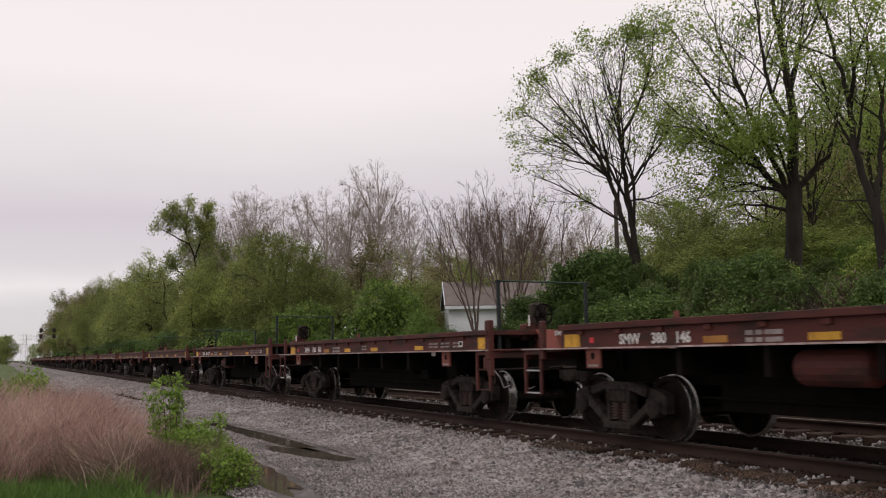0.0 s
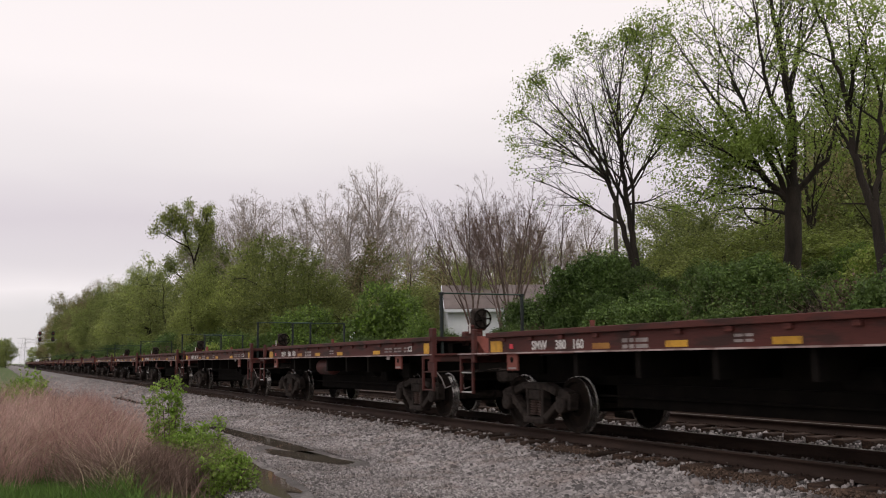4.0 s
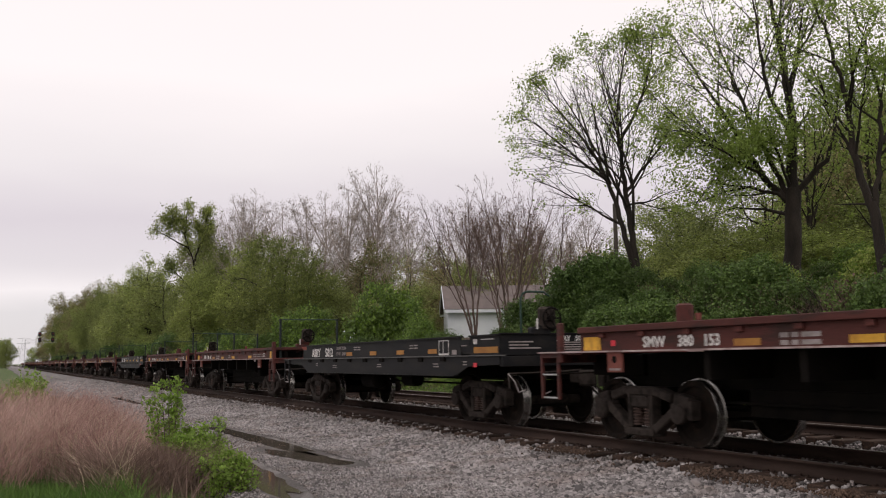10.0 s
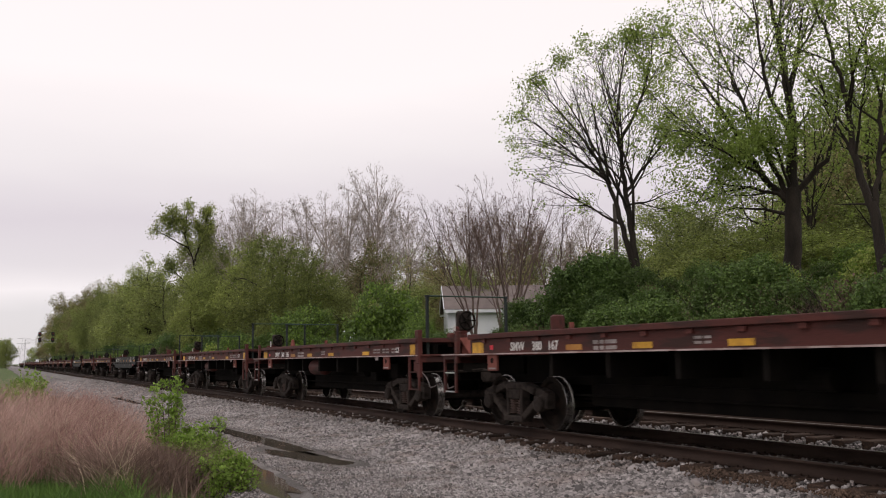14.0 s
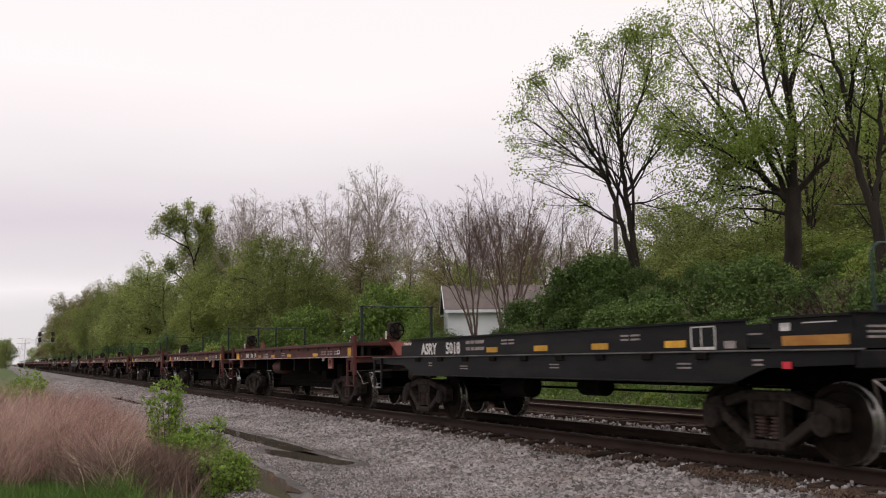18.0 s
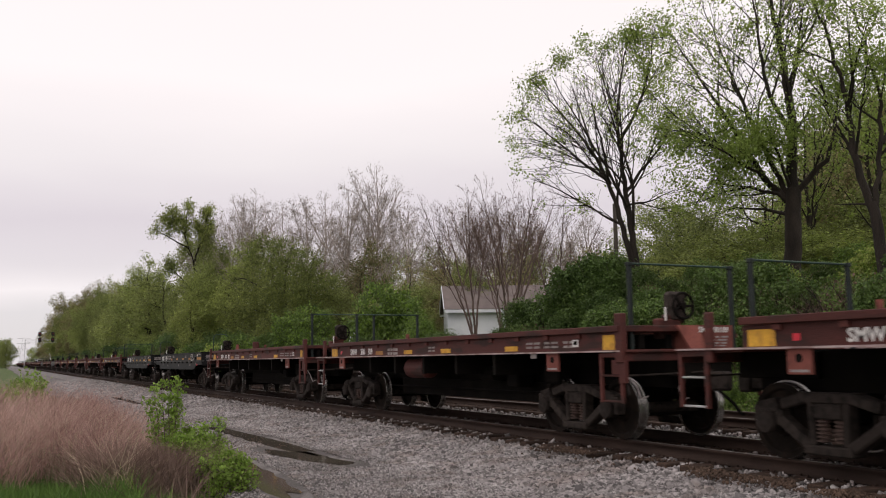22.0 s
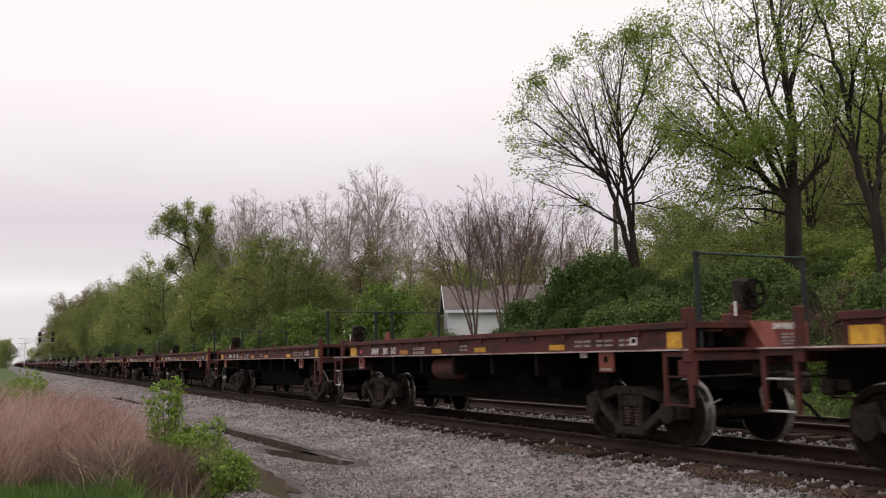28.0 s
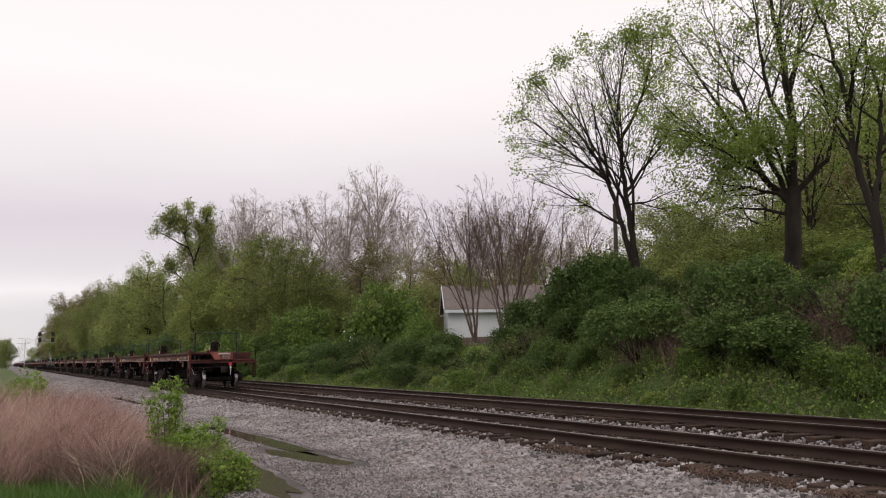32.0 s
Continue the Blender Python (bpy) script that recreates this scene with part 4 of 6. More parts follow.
    for k, w in enumerate((0.65, 0.68, 0.66, 0.5, 0.6)):
        box(bm, -0.24, -0.24 + w, y0 - 0.016, y0 - 0.012, 1.51 - k * 0.042, 1.53 - k * 0.042)
    part("stencil_block", bm, M["stencil"], car, "worn white stencil print")
    return car


# The cars in order of passing; the first stands beside the path at 0 s. "" marks numbers that cannot be read.
ROLL_CALL = ["380 146", "380 124", "380 033", "380 160", "5014", "380 166", "380 069", "5012", "380 153", "380 194", "380 165", "380 167", "380 101", "380 191",
             "5018", "5011", "380 022", "380 109", "380 108", "380 115", "380 091", "380 122", "380 163", "380 001"]
DRUMS, TANKS, NO_RAIL = (5, 8, 11, 16), (0, 2, 9, 10, 13, 17, 18, 20, 22), (4, 7, 14, 15)
AHEAD = 20
FAR_DETAIL = ("stencil_line", "stake_pocket", "rung", "stile", "coil_spring", "bearing_cap", "brake_shoe", "brake_rod", "lever_handle", "tag_plate", "tag_window", "red_reflector", "pad_hole", "air_hose", "cut_lever", "chain_guard", "corner_gusset", "valve_body", "valve_box", "stencil_block", "cross_bearer", "floor_stringer", "rail_post", "brake_lever", "gear_housing", "deck_post", "pad_stencil", "placard", "car_number", "reporting_letters")


def build_train():
    """All cars by their place in the train: 0 for the first in ROLL_CALL, below 0 for those ahead of it."""
    cars = {}
    for k, number in enumerate(ROLL_CALL):
        if len(number) == 4:
            cars[k] = black_car(number)
        else:
            cars[k] = red_car(number, {"drum": k in DRUMS, "tank": k in TANKS, "brake": k % 2 == 0, "cone": k % 3 == 1, "front_rail": k % 4 in (1, 2)})
    for k in range(1, AHEAD + 1):
        cars[-k] = copy_thing(cars[(k * 3) % 4], pose(MID, 0, 0))
        if k > 2:
            for o in list(cars[-k].children_recursive):
                if o.name.split(".")[0] in FAR_DETAIL:
                    bpy.data.objects.remove(o)
    last = cars[len(ROLL_CALL) - 1]
    eot = part("end_marker", boxes((0.14, 0.27, -7.39, -7.28, 1.07, 1.23), bevel=0.02), M["signal_red"], last, "red end-of-train marker on the coupler")
    part("marker_lamp", lathe([(0, 0.06), (0.05, 0.05)], 12), M["under"], eot, "dark unlit lamp").matrix_basis = pose(0.205, -7.37, 1.28, 0, 0, -90)
    part("marker_plate", boxes((0.17, 0.24, -7.39, -7.37, 0.95, 1.03), (0.195, 0.215, -7.38, -7.36, 0.66, 1.08)), M["white"], eot, "white patch under the marker")
    return cars


CARS = build_train()


# ---- trees and plants ----
def tubes_mesh(name, lines, mat):
    """Tapered round limbs: lines of (points, radii, sides) as one mesh."""
    vs, fs, base = [], [], 0
    for pts, rad, sides in lines:
        p = np.asarray(pts, float)
        d = np.gradient(p, axis=0)
        d /= np.linalg.norm(d, axis=1)[:, None] + 1e-9
        ref = np.array([1.0, 0, 0]) if abs(d[0, 0]) < 0.8 else np.array([0, 1.0, 0])
        u = np.cross(d, ref)
        u /= np.linalg.norm(u, axis=1)[:, None] + 1e-9
        w = np.cross(d, u)
        a = np.linspace(0, 2 * math.pi, sides, endpoint=False)
        ring = p[:, None] + np.asarray(rad)[:, None, None] * (u[:, None] * np.cos(a)[None, :, None] + w[:, None] * np.sin(a)[None, :, None])
        n = len(p)
        vs.append(ring.reshape(-1, 3))
        i, j = np.meshgrid(np.arange(n - 1), np.arange(sides), indexing="ij")
        q = np.stack([i * sides + j, i * sides + (j + 1) % sides, (i + 1) * sides + (j + 1) % sides, (i + 1) * sides + j], -1).reshape(-1, 4)
        fs.append(q + base)
        base += n * sides
    return arrays_mesh(name, np.concatenate(vs), np.concatenate(fs), mat, smooth=True)


def leaves_mesh(name, pts, size, mat, rng, droop=0.3, mats=None, share=None):
    """Many small pointed leaves, each folded along its rib."""
    n = len(pts)
    d = rng.normal(size=(n, 3))
    d[:, 2] -= droop
    d /= np.linalg.norm(d, axis=1)[:, None]
    r = rng.normal(size=(n, 3))
    s = np.cross(d, r)
    s /= np.linalg.norm(s, axis=1)[:, None] + 1e-9
    up = np.cross(s, d)
    k = (size * np.exp(rng.normal(0, 0.28, n)))[:, None]
    a = pts
    v = np.stack([a, a + d * k * 0.5 + s * k * 0.34 + up * k * 0.08, a + d * k, a + d * k * 0.5 - s * k * 0.34 + up * k * 0.08], 1)
    f = np.arange(4 * n).reshape(n, 4)
    fm = (rng.random(n) < share).astype(int) if share else None
    return arrays_mesh(name, v.reshape(-1, 3), f, mat, mats=mats, face_mats=fm)


def limb(rng, start, d, length, r0, r1, n, wob, lift):
    """One bending limb: its points and radii."""
    pts, p = [np.array(start, float)], np.array(start, float)
    d = np.array(d, float)
    for i in range(n):
        d = d + rng.normal(0, wob, 3) + np.array([0, 0, lift])
        d /= np.linalg.norm(d)
        p = p + d * length / n
        pts.append(p)
    return np.array(pts), np.linspace(r0, r1, n + 1)


def crown_points(rng, n, blobs, hollow=0.35):
    """Points for shoots to reach, in uneven ellipsoids (x, y, z, rx, ry, rz); fewer near each heart."""
    out = []
    size = np.array([b[3] * b[4] * b[5] for b in blobs])
    for (cx, cy, cz, rx, ry, rz), k in zip(blobs, np.maximum(8, n * size / size.sum()).astype(int)):
        d = rng.normal(size=(k, 3))
        d /= np.linalg.norm(d, axis=1)[:, None]
        lump = np.array([noise.noise(Vector(v * 1.9 + np.array([cx, cy, cz]))) for v in d])
        q = (hollow ** 3 + (1 - hollow ** 3) * rng.random(k)) ** (1 / 3) * (1 + 0.38 * lump)
        out.append(np.array([cx, cy, cz]) + d * np.array([rx, ry, rz]) * q[:, None])
    return np.concatenate(out)


def grow(rng, stems, goals, step, reach, kill, rounds=90, inertia=0.7, rise=0.08):
    """Limbs that grow from the stems towards the goals and fork where goals pull apart. Returns nodes and parents."""
    pos, par = [], []
    for line in stems:
        last = -1
        for i, p in enumerate(line):
            if i == 0 and pos and line[0] is not stems[0][0]:
                dist = [np.linalg.norm(np.array(p) - q) for q in pos]
                last = int(np.argmin(dist))
                if dist[last] < 0.05:
                    continue
            pos.append(np.array(p, float))
            par.append(last)
            last = len(pos) - 1
    nodes = np.array(pos)
    parents = list(par)
    g = goals.copy()
    heading = np.array([nodes[i] - nodes[p] if p >= 0 else np.array([0, 0, 1.0]) for i, p in enumerate(parents)])
    heading /= np.linalg.norm(heading, axis=1)[:, None] + 1e-9
    near_d = np.full(len(g), 1e9)
    near_i = np.zeros(len(g), int)

    def update(lo):
        nonlocal near_d, near_i
        d = np.linalg.norm(g[:, None] - nodes[None, lo:], axis=2)
        j = d.argmin(1)
        m = d[np.arange(len(g)), j]
        better = m < near_d
        near_d = np.where(better, m, near_d)
        near_i = np.where(better, j + lo, near_i)
    update(0)
    for it in range(rounds):
        act = near_d < reach
        if not act.any():
            reach *= 1.5
            if reach > 40:
                break
            continue
        idx = near_i[act]
        pull = (g[act] - nodes[idx]) / near_d[act][:, None]
        uniq, inv = np.unique(idx, return_inverse=True)
        acc = np.zeros((len(uniq), 3))
        np.add.at(acc, inv, pull)
        acc /= np.linalg.norm(acc, axis=1)[:, None] + 1e-9
        acc += rng.normal(0, 0.10, acc.shape) + inertia * heading[uniq]
        acc[:, 2] += rise
        acc /= np.linalg.norm(acc, axis=1)[:, None] + 1e-9
        heading = np.concatenate([heading, acc])
        lo = len(nodes)
        nodes = np.concatenate([nodes, nodes[uniq] + acc * step])
        parents.extend(uniq.tolist())
        update(lo)
        keep = near_d > kill
        g, near_d, near_i = g[keep], near_d[keep], near_i[keep]
        if not len(g) or len(nodes) > 9000:
            break
    return nodes, np.array(parents)


def limb_lines(nodes, parents, tip, base_r):
    """Chains of nodes with radii that add up towards the trunk; also the thin outer nodes."""
    n = len(nodes)
    load = np.zeros(n)
    kids = [[] for _ in range(n)]
    for i in range(n - 1, -1, -1):
        load[i] = max(load[i], 1.0) if not kids[i] else load[i]
        p = parents[i]
        if p >= 0:
            load[p] += load[i]
            kids[p].append(i)
    power = math.log(base_r / tip) / math.log(max(load.max(), 2))
    rad = tip * load ** power
    lines = []
    heads = [(i, -1) for i in range(n) if parents[i] < 0]
    while heads:
        i, p = heads.pop()
        chain = [p, i] if p >= 0 else [i]
        while kids[i]:
            ks = sorted(kids[i], key=lambda k: -load[k])
            heads.extend((k, i) for k in ks[1:])
            i = ks[0]
            chain.append(i)
        if len(chain) > 1:
            r = rad[chain].copy()
            if p >= 0:
                r[0] = min(r[0], r[1] * 1.25)
            top = r[1]
            lines.append((nodes[chain], r, 10 if top > 0.1 else 6 if top > 0.03 else 4 if top > 0.012 else 3))
    return lines, nodes[load <= 6]


def make_tree(name, label, m, rng, bark, leaf, leaf_n, leaf_size, stems, blobs, goals, r, step=0.32, reach=2.2, kill=0.55, tip=0.007, group="", keep=None, share=None, leaf2=None, jitter=0.25, hollow=0.35, clump=10, inertia=0.7, rise=0.08):
    """A tree whose limbs fill the crown's blobs; leaves stand in clumps at the outer twigs."""
    root = thing(name, m, label, "tree", group)
    nodes, parents = grow(rng, stems, crown_points(rng, goals, blobs, hollow), step, reach, kill, inertia=inertia, rise=rise)
    lines, outer = limb_lines(nodes, parents, tip, r)
    lines[0][1][0] *= 1.5
    thick = [l for l in lines if l[1].max() > r * 0.5]
    thin = [l for l in lines if l[1].max() <= r * 0.5]
    part("trunk", tubes_mesh("trunk", thick, M[bark]), None, root)
    part("branchwork", tubes_mesh("branchwork", thin, M[bark]), None, root, "spreading limbs and fine twigs")
    if leaf_n:
        pool = outer if keep is None else outer[[keep(t) for t in outer]]
        seats = pool[rng.integers(0, len(pool), max(1, leaf_n // clump))]
        p = np.repeat(seats, clump, 0) + rng.normal(0, jitter, (len(seats) * clump, 3))
        part("crown", leaves_mesh("crown", p, leaf_size, M[leaf], rng, mats=[M[leaf], M[leaf2]] if leaf2 else None, share=share), None, root, "crown of many small leaves")
    return root


def fan_limbs(rng, limbs, inside, tip, depth, gap=0.30, spread=(22, 48), droop=0.02, keep_len=0.55):
    """Straight tapering limbs that fork at narrow angles as far as inside(p) lets them. limbs: (points, radius at the base). Returns lines and the outer twigs' points."""
    lines, outer = [], []
    queue = []
    for pts, r0 in limbs:
        p = np.asarray(pts, float)
        seg = np.linalg.norm(np.diff(p, axis=0), axis=1)
        s = np.concatenate([[0], np.cumsum(seg)])
        u = np.linspace(0, s[-1], max(4, int(s[-1] / 0.35)))
        q = np.stack([np.interp(u, s, p[:, i]) for i in range(3)], 1)
        for _ in range(2):
            q[1:-1] = 0.25 * q[:-2] + 0.5 * q[1:-1] + 0.25 * q[2:]
        q[1:-1] += rng.normal(0, 0.025, q[1:-1].shape)
        queue.append((q, r0, 0))
    while queue:
        q, r0, level = queue.pop()
        n = len(q)
        end = max(tip, r0 * (0.22 if level else 0.8 if r0 > 0.12 and len(q) < 14 else 0.10))
        rad = end + (r0 - end) * np.linspace(1, 0, n) ** 1.1
        lines.append((q, rad, 10 if r0 > 0.1 else 6 if r0 > 0.035 else 4 if r0 > 0.016 else 3))
        length = np.linalg.norm(np.diff(q, axis=0), axis=1).sum()
        if level >= depth - 1:
            outer.extend(q[1:])
        else:
            outer.append(q[-1])
        if level >= depth:
            continue
        az = rng.uniform(0, 6.28)
        g = gap * (1.5, 1.0, 0.8, 0.7)[min(level, 3)]
        pos = length * (0.22 if level == 0 else 0.25)
        while pos < length:
            f = pos / length * (n - 1)
            i = min(int(f), n - 2)
            p = q[i] + (q[i + 1] - q[i]) * (f - i)
            d = q[i + 1] - q[i]
            d /= np.linalg.norm(d) + 1e-9
            a = np.cross(d, (0.3, 0.9, 0.2))
            a /= np.linalg.norm(a)
            b = np.cross(d, a)
            az += 2.4 + rng.normal(0, 0.4)
            th = math.radians(rng.uniform(*spread))
            e = d * math.cos(th) + (a * math.cos(az) + b * math.sin(az)) * math.sin(th)
            ln = (keep_len * (length - pos) + 0.35) * rng.uniform(0.6, 1.15)
            steps = max(3, int(ln / 0.22))
            pts, h = [p], p
            for k in range(steps):
                e = e + rng.normal(0, 0.06, 3) + np.array([0, 0, droop])
                e /= np.linalg.norm(e)
                h = h + e * ln / steps
                if not inside(h):
                    break
                pts.append(h)
            if len(pts) > 2:
                r = max(tip, min(rad[i] * 0.55, 0.006 + 0.011 * ln))
                queue.append((np.array(pts), r, level + 1))
            pos += g * rng.uniform(0.6, 1.4)
    return lines, np.array(outer)


def fan_tree(name, label, m, rng, bark, limbs, blobs, tip=0.008, depth=3, gap=0.5, group="", leaf=None, leaf_n=0, leaf_size=0.1, clump=12, jitter=0.16, keep=None, spread=(22, 48), droop=0.02, keep_len=0.55, r_trunk=0.1, leaf2=None, share=None, tufts=()):
    """A tree of straight forking limbs within the crown's blobs; leaves in clumps on the outer twigs. tufts: (place, radius, leaves) of thicker leaf tufts, each on a shoot of its own."""
    root = thing(name, m, label, "tree", group)
    bl = np.array(blobs, float)
    lump = rng.uniform(0, 50)

    def inside(p):
        k = 1 + 0.22 * noise.noise(Vector(p) * 0.55 + Vector((lump, 0, 0)))
        return bool((((p - bl[:, :3]) / bl[:, 3:] / k) ** 2).sum(1).min() < 1)
    nodes = np.concatenate([np.asarray(pts, float)[1:] for pts, _ in limbs])
    for c, rad, _ in tufts:
        far = np.linalg.norm(nodes - c, axis=1) + 3.0 * (nodes[:, 2] > c[2] - 0.7)
        p = nodes[far.argmin()]
        limbs = limbs + [([p, p + (c - p) * 0.5 + np.array([0, 0, 0.12 * np.linalg.norm(c - p)]), c], 0.022)]
    lines, outer = fan_limbs(rng, limbs, inside, tip, depth, gap, spread, droop, keep_len)
    part("trunk", tubes_mesh("trunk", [l for l in lines if l[1][0] >= r_trunk] or lines[:1], M[bark]), None, root)
    part("branchwork", tubes_mesh("branchwork", [l for l in lines if l[1][0] < r_trunk], M[bark]), None, root, "spreading limbs and fine twigs")
    if leaf_n:
        pool = outer if keep is None else outer[[keep(t) for t in outer]]
        seats = pool[rng.integers(0, len(pool), max(1, leaf_n // clump))]
        p = np.repeat(seats, clump, 0) + rng.normal(0, jitter, (len(seats) * clump, 3))
        for c, rad, n in tufts:
            hub = c + rng.normal(0, rad * 0.55, (max(3, n // 8), 3))
            p = np.concatenate([p, np.repeat(hub, 14, 0) + rng.normal(0, 0.15, (len(hub) * 14, 3))])
        part("crown", leaves_mesh("crown", p, leaf_size, M[leaf], rng, mats=[M[leaf], M[leaf2]] if leaf2 else None, share=share), None, root, "crown of many small leaves")
    return root


def clump_points(rng, n, blobs):
    """Points in the outer shells of several overlapping uneven blobs."""
    out = []
    per = n // len(blobs)
    for cx, cy, cz, rx, ry, rz in blobs:
        d = rng.normal(size=(per, 3))
        d /= np.linalg.norm(d, axis=1)[:, None]
        d[:, 2] = np.where(d[:, 2] < -0.5, -d[:, 2], d[:, 2])
        k = rng.uniform(0.55, 1.05, per) ** 0.6
        w = np.array([noise.noise(Vector(v * 2.3 + cx)) for v in d])
        k = k * (1 + 0.75 * w) * np.where(rng.random(per) < 0.06, rng.uniform(1.0, 1.4, per), 1)
        out.append(np.array([cx, cy, cz]) + d * np.array([rx, ry, rz]) * k[:, None])
    p = np.concatenate(out)
    return p[p[:, 2] > 0.02]


def make_bush(rng, w, h, n, leaf, size, label, stems=7, leaf2=None):
    root = thing("shrub", pose(0, 0, -50), label, "shrub", "shrubs on the bank")
    blobs = []
    for i in range(rng.integers(6, 10)):
        a = rng.uniform(0, 6.28)
        q = rng.uniform(0, 0.55)
        z = h * rng.uniform(0.28, 0.72)
        s = rng.uniform(0.26, 0.46)
        blobs.append((math.cos(a) * w * q, math.sin(a) * w * q, z, w * s, w * s, h * s * 0.8))
    lines = []
    for i in range(stems):
        a = rng.uniform(0, 6.28)
        p, r = limb(rng, (math.cos(a) * 0.1, math.sin(a) * 0.1, -0.2), (math.cos(a) * 0.5, math.sin(a) * 0.5, 1), h * rng.uniform(0.7, 1.0), 0.03, 0.008, 5, 0.15, 0.05)
        lines.append((p, r, 5))
    part("stemwork", tubes_mesh("stemwork", lines, M["bark"]), None, root)
    part("foliage", leaves_mesh("foliage", clump_points(rng, n, blobs), size, M[leaf], rng, mats=[M[leaf], M[leaf2]] if leaf2 else None, share=0.3 if leaf2 else None), None, root)
    return root


def place(ob, x, y, s=1.0, turn=0.0, sz=None, sink=0.05):
    c = copy_thing(ob, Matrix.Translation((x, y, ground_z(x, y) - sink)) @ Matrix.Rotation(turn, 4, "Z") @ Matrix.Diagonal((s, s, sz or s, 1)))
    return c


def blades(name, n, rng, seat, height, width, mat, label, lean=0.35, parent=None):
    """Grass: each blade a narrow bent strip of two quads."""
    p, hh = seat(rng, n)
    n = len(p)
    a = rng.uniform(0, 2 * math.pi, n)
    side = np.stack([np.cos(a), np.sin(a), np.zeros(n)], 1)
    bend = np.stack([rng.normal(0, lean, n), rng.normal(0, lean, n), np.zeros(n)], 1)
    h = (hh * height * rng.uniform(0.55, 1.15, n))[:, None]
    w = width * rng.uniform(0.6, 1.4, n)[:, None]
    z = np.array([0, 0, 1.0])
    mid = p + z * h * 0.55 + bend * h * 0.35
    tip = p + z * h * 0.97 + bend * h
    v = np.stack([p - side * w, p + side * w, mid + side * w * 0.7, mid - side * w * 0.7, tip + side * w * 0.15, tip - side * w * 0.15], 1)
    i = 6 * np.arange(n)[:, None]
    f = np.concatenate([i + np.array([[0, 1, 2, 3]]), i + np.array([[3, 2, 4, 5]])])
    ob = new(name, arrays_mesh(name, v.reshape(-1, 3), f, M[mat]))
    return tagged(ob, label, "grass", kind="stuff")


def build_big_trees():
    r = np.random.default_rng(21)
    L1, L2, L3 = np.array([-0.79, 0.61, 0]), np.array([-0.674, 0.738, 0]), np.array([-0.61, 0.79, 0])
    B1, B2, B3 = np.array([0.61, 0.79, 0]), np.array([0.738, 0.674, 0]), np.array([0.79, 0.61, 0])
    up = np.array([0, 0, 1.0])

    def along(left, back, *rows):
        return [left * a[0] + up * a[1] + back * (a[2] if len(a) > 2 else 0) for a in rows]

    def blob(left, back, a, z, d, ra, rz):
        return (*(left * a + up * z + back * d), ra, ra, rz)
    # tall tree, a fan of fine limbs
    P = lambda *rows: along(L1, B1, *rows)
    fan_tree("tree", "tall fan-shaped tree leafing out at its edges above the bank", pose(22, 27.4, 3.2), r, "bark",
             [(P((0.0, -0.6), (0.12, 1.2), (0.28, 3.06), (0.43, 4.42), (0.62, 6.35), (0.67, 7.46), (0.37, 9.4), (0.12, 10.6)), 0.17), (P((0.18, 1.2), (0.61, 3.08), (1.01, 4.73), (1.63, 6.0), (2.27, 7.01), (3.32, 8.35), (4.0, 9.2)), 0.13),
              (P((1.0, 4.79), (2.04, 5.61, -0.3), (3.36, 6.8, -0.6), (4.4, 7.6, -0.8)), 0.075), (P((0.67, 7.46), (1.12, 9.04, 0.5), (1.5, 10.3, 0.8)), 0.06), (P((0.43, 4.42), (-0.34, 5.47, 0.6), (-1.3, 6.78, 1.0), (-2.02, 8.24, 1.2)), 0.075),
              (P((0.62, 6.35), (-0.31, 7.95), (-0.77, 9.73, -0.4), (-0.97, 11.2, -0.6)), 0.075), (P((0.4, 3.88), (-0.53, 3.9, -0.8), (-1.71, 4.3, -1.4)), 0.05), (P((1.63, 6.0), (2.0, 7.6, 0.9), (2.5, 9.4, 1.5)), 0.06), (P((1.01, 4.73), (1.3, 6.4, -1.0), (1.8, 8.6, -1.6)), 0.06)],
             [blob(L1, B1, 2.0, 7.6, 0, 3.0, 3.3), blob(L1, B1, 3.7, 8.0, 0, 1.6, 1.9), blob(L1, B1, -0.3, 8.4, 0, 2.3, 3.8), blob(L1, B1, -1.5, 5.8, 0, 2.0, 2.8), blob(L1, B1, 1.4, 4.6, 0, 3.6, 1.8)], tip=0.0065, depth=3, gap=0.41, leaf="leaf", leaf_n=13000, leaf_size=0.08, clump=10, jitter=0.17, spread=(18, 44), droop=0.0, keep_len=0.72,
             tufts=[(np.array(P((a, z, d))[0]), q, n) for a, z, d, q, n in ((4.5, 7.8, 0, 0.24, 90), (4.0, 8.3, -0.5, 0.26, 110), (3.75, 9.3, 0.3, 0.28, 190), (2.7, 9.9, 0, 0.34, 290), (1.85, 10.4, -0.4, 0.32, 230), (1.2, 10.4, 0.6, 0.25, 130), (0.45, 10.5, 0, 0.32, 240),
                                                                    (-0.1, 10.9, 0.3, 0.40, 330), (4.9, 6.6, 0, 0.20, 50), (4.7, 5.6, 0.4, 0.22, 60), (3.5, 6.4, -0.6, 0.26, 80), (3.0, 6.7, 0.5, 0.24, 80), (2.1, 4.0, 0.3, 0.4, 110), (-0.7, 10.4, 0, 0.5, 150), (-0.6, 9.1, -0.3, 0.55, 120), (-0.5, 7.6, 0.2, 0.5, 110))],
             keep=lambda p: r.random() < (0.6 if p @ L1 < 0.0 else 0.45 if np.hypot((p @ L1 - 1.2) / 3.3, (p[2] - 6.6) / 3.9) > 0.97 else 0.06))
    # great forked tree: sparse above, thick with leaves low down
    P = lambda *rows: along(L2, B2, *rows)
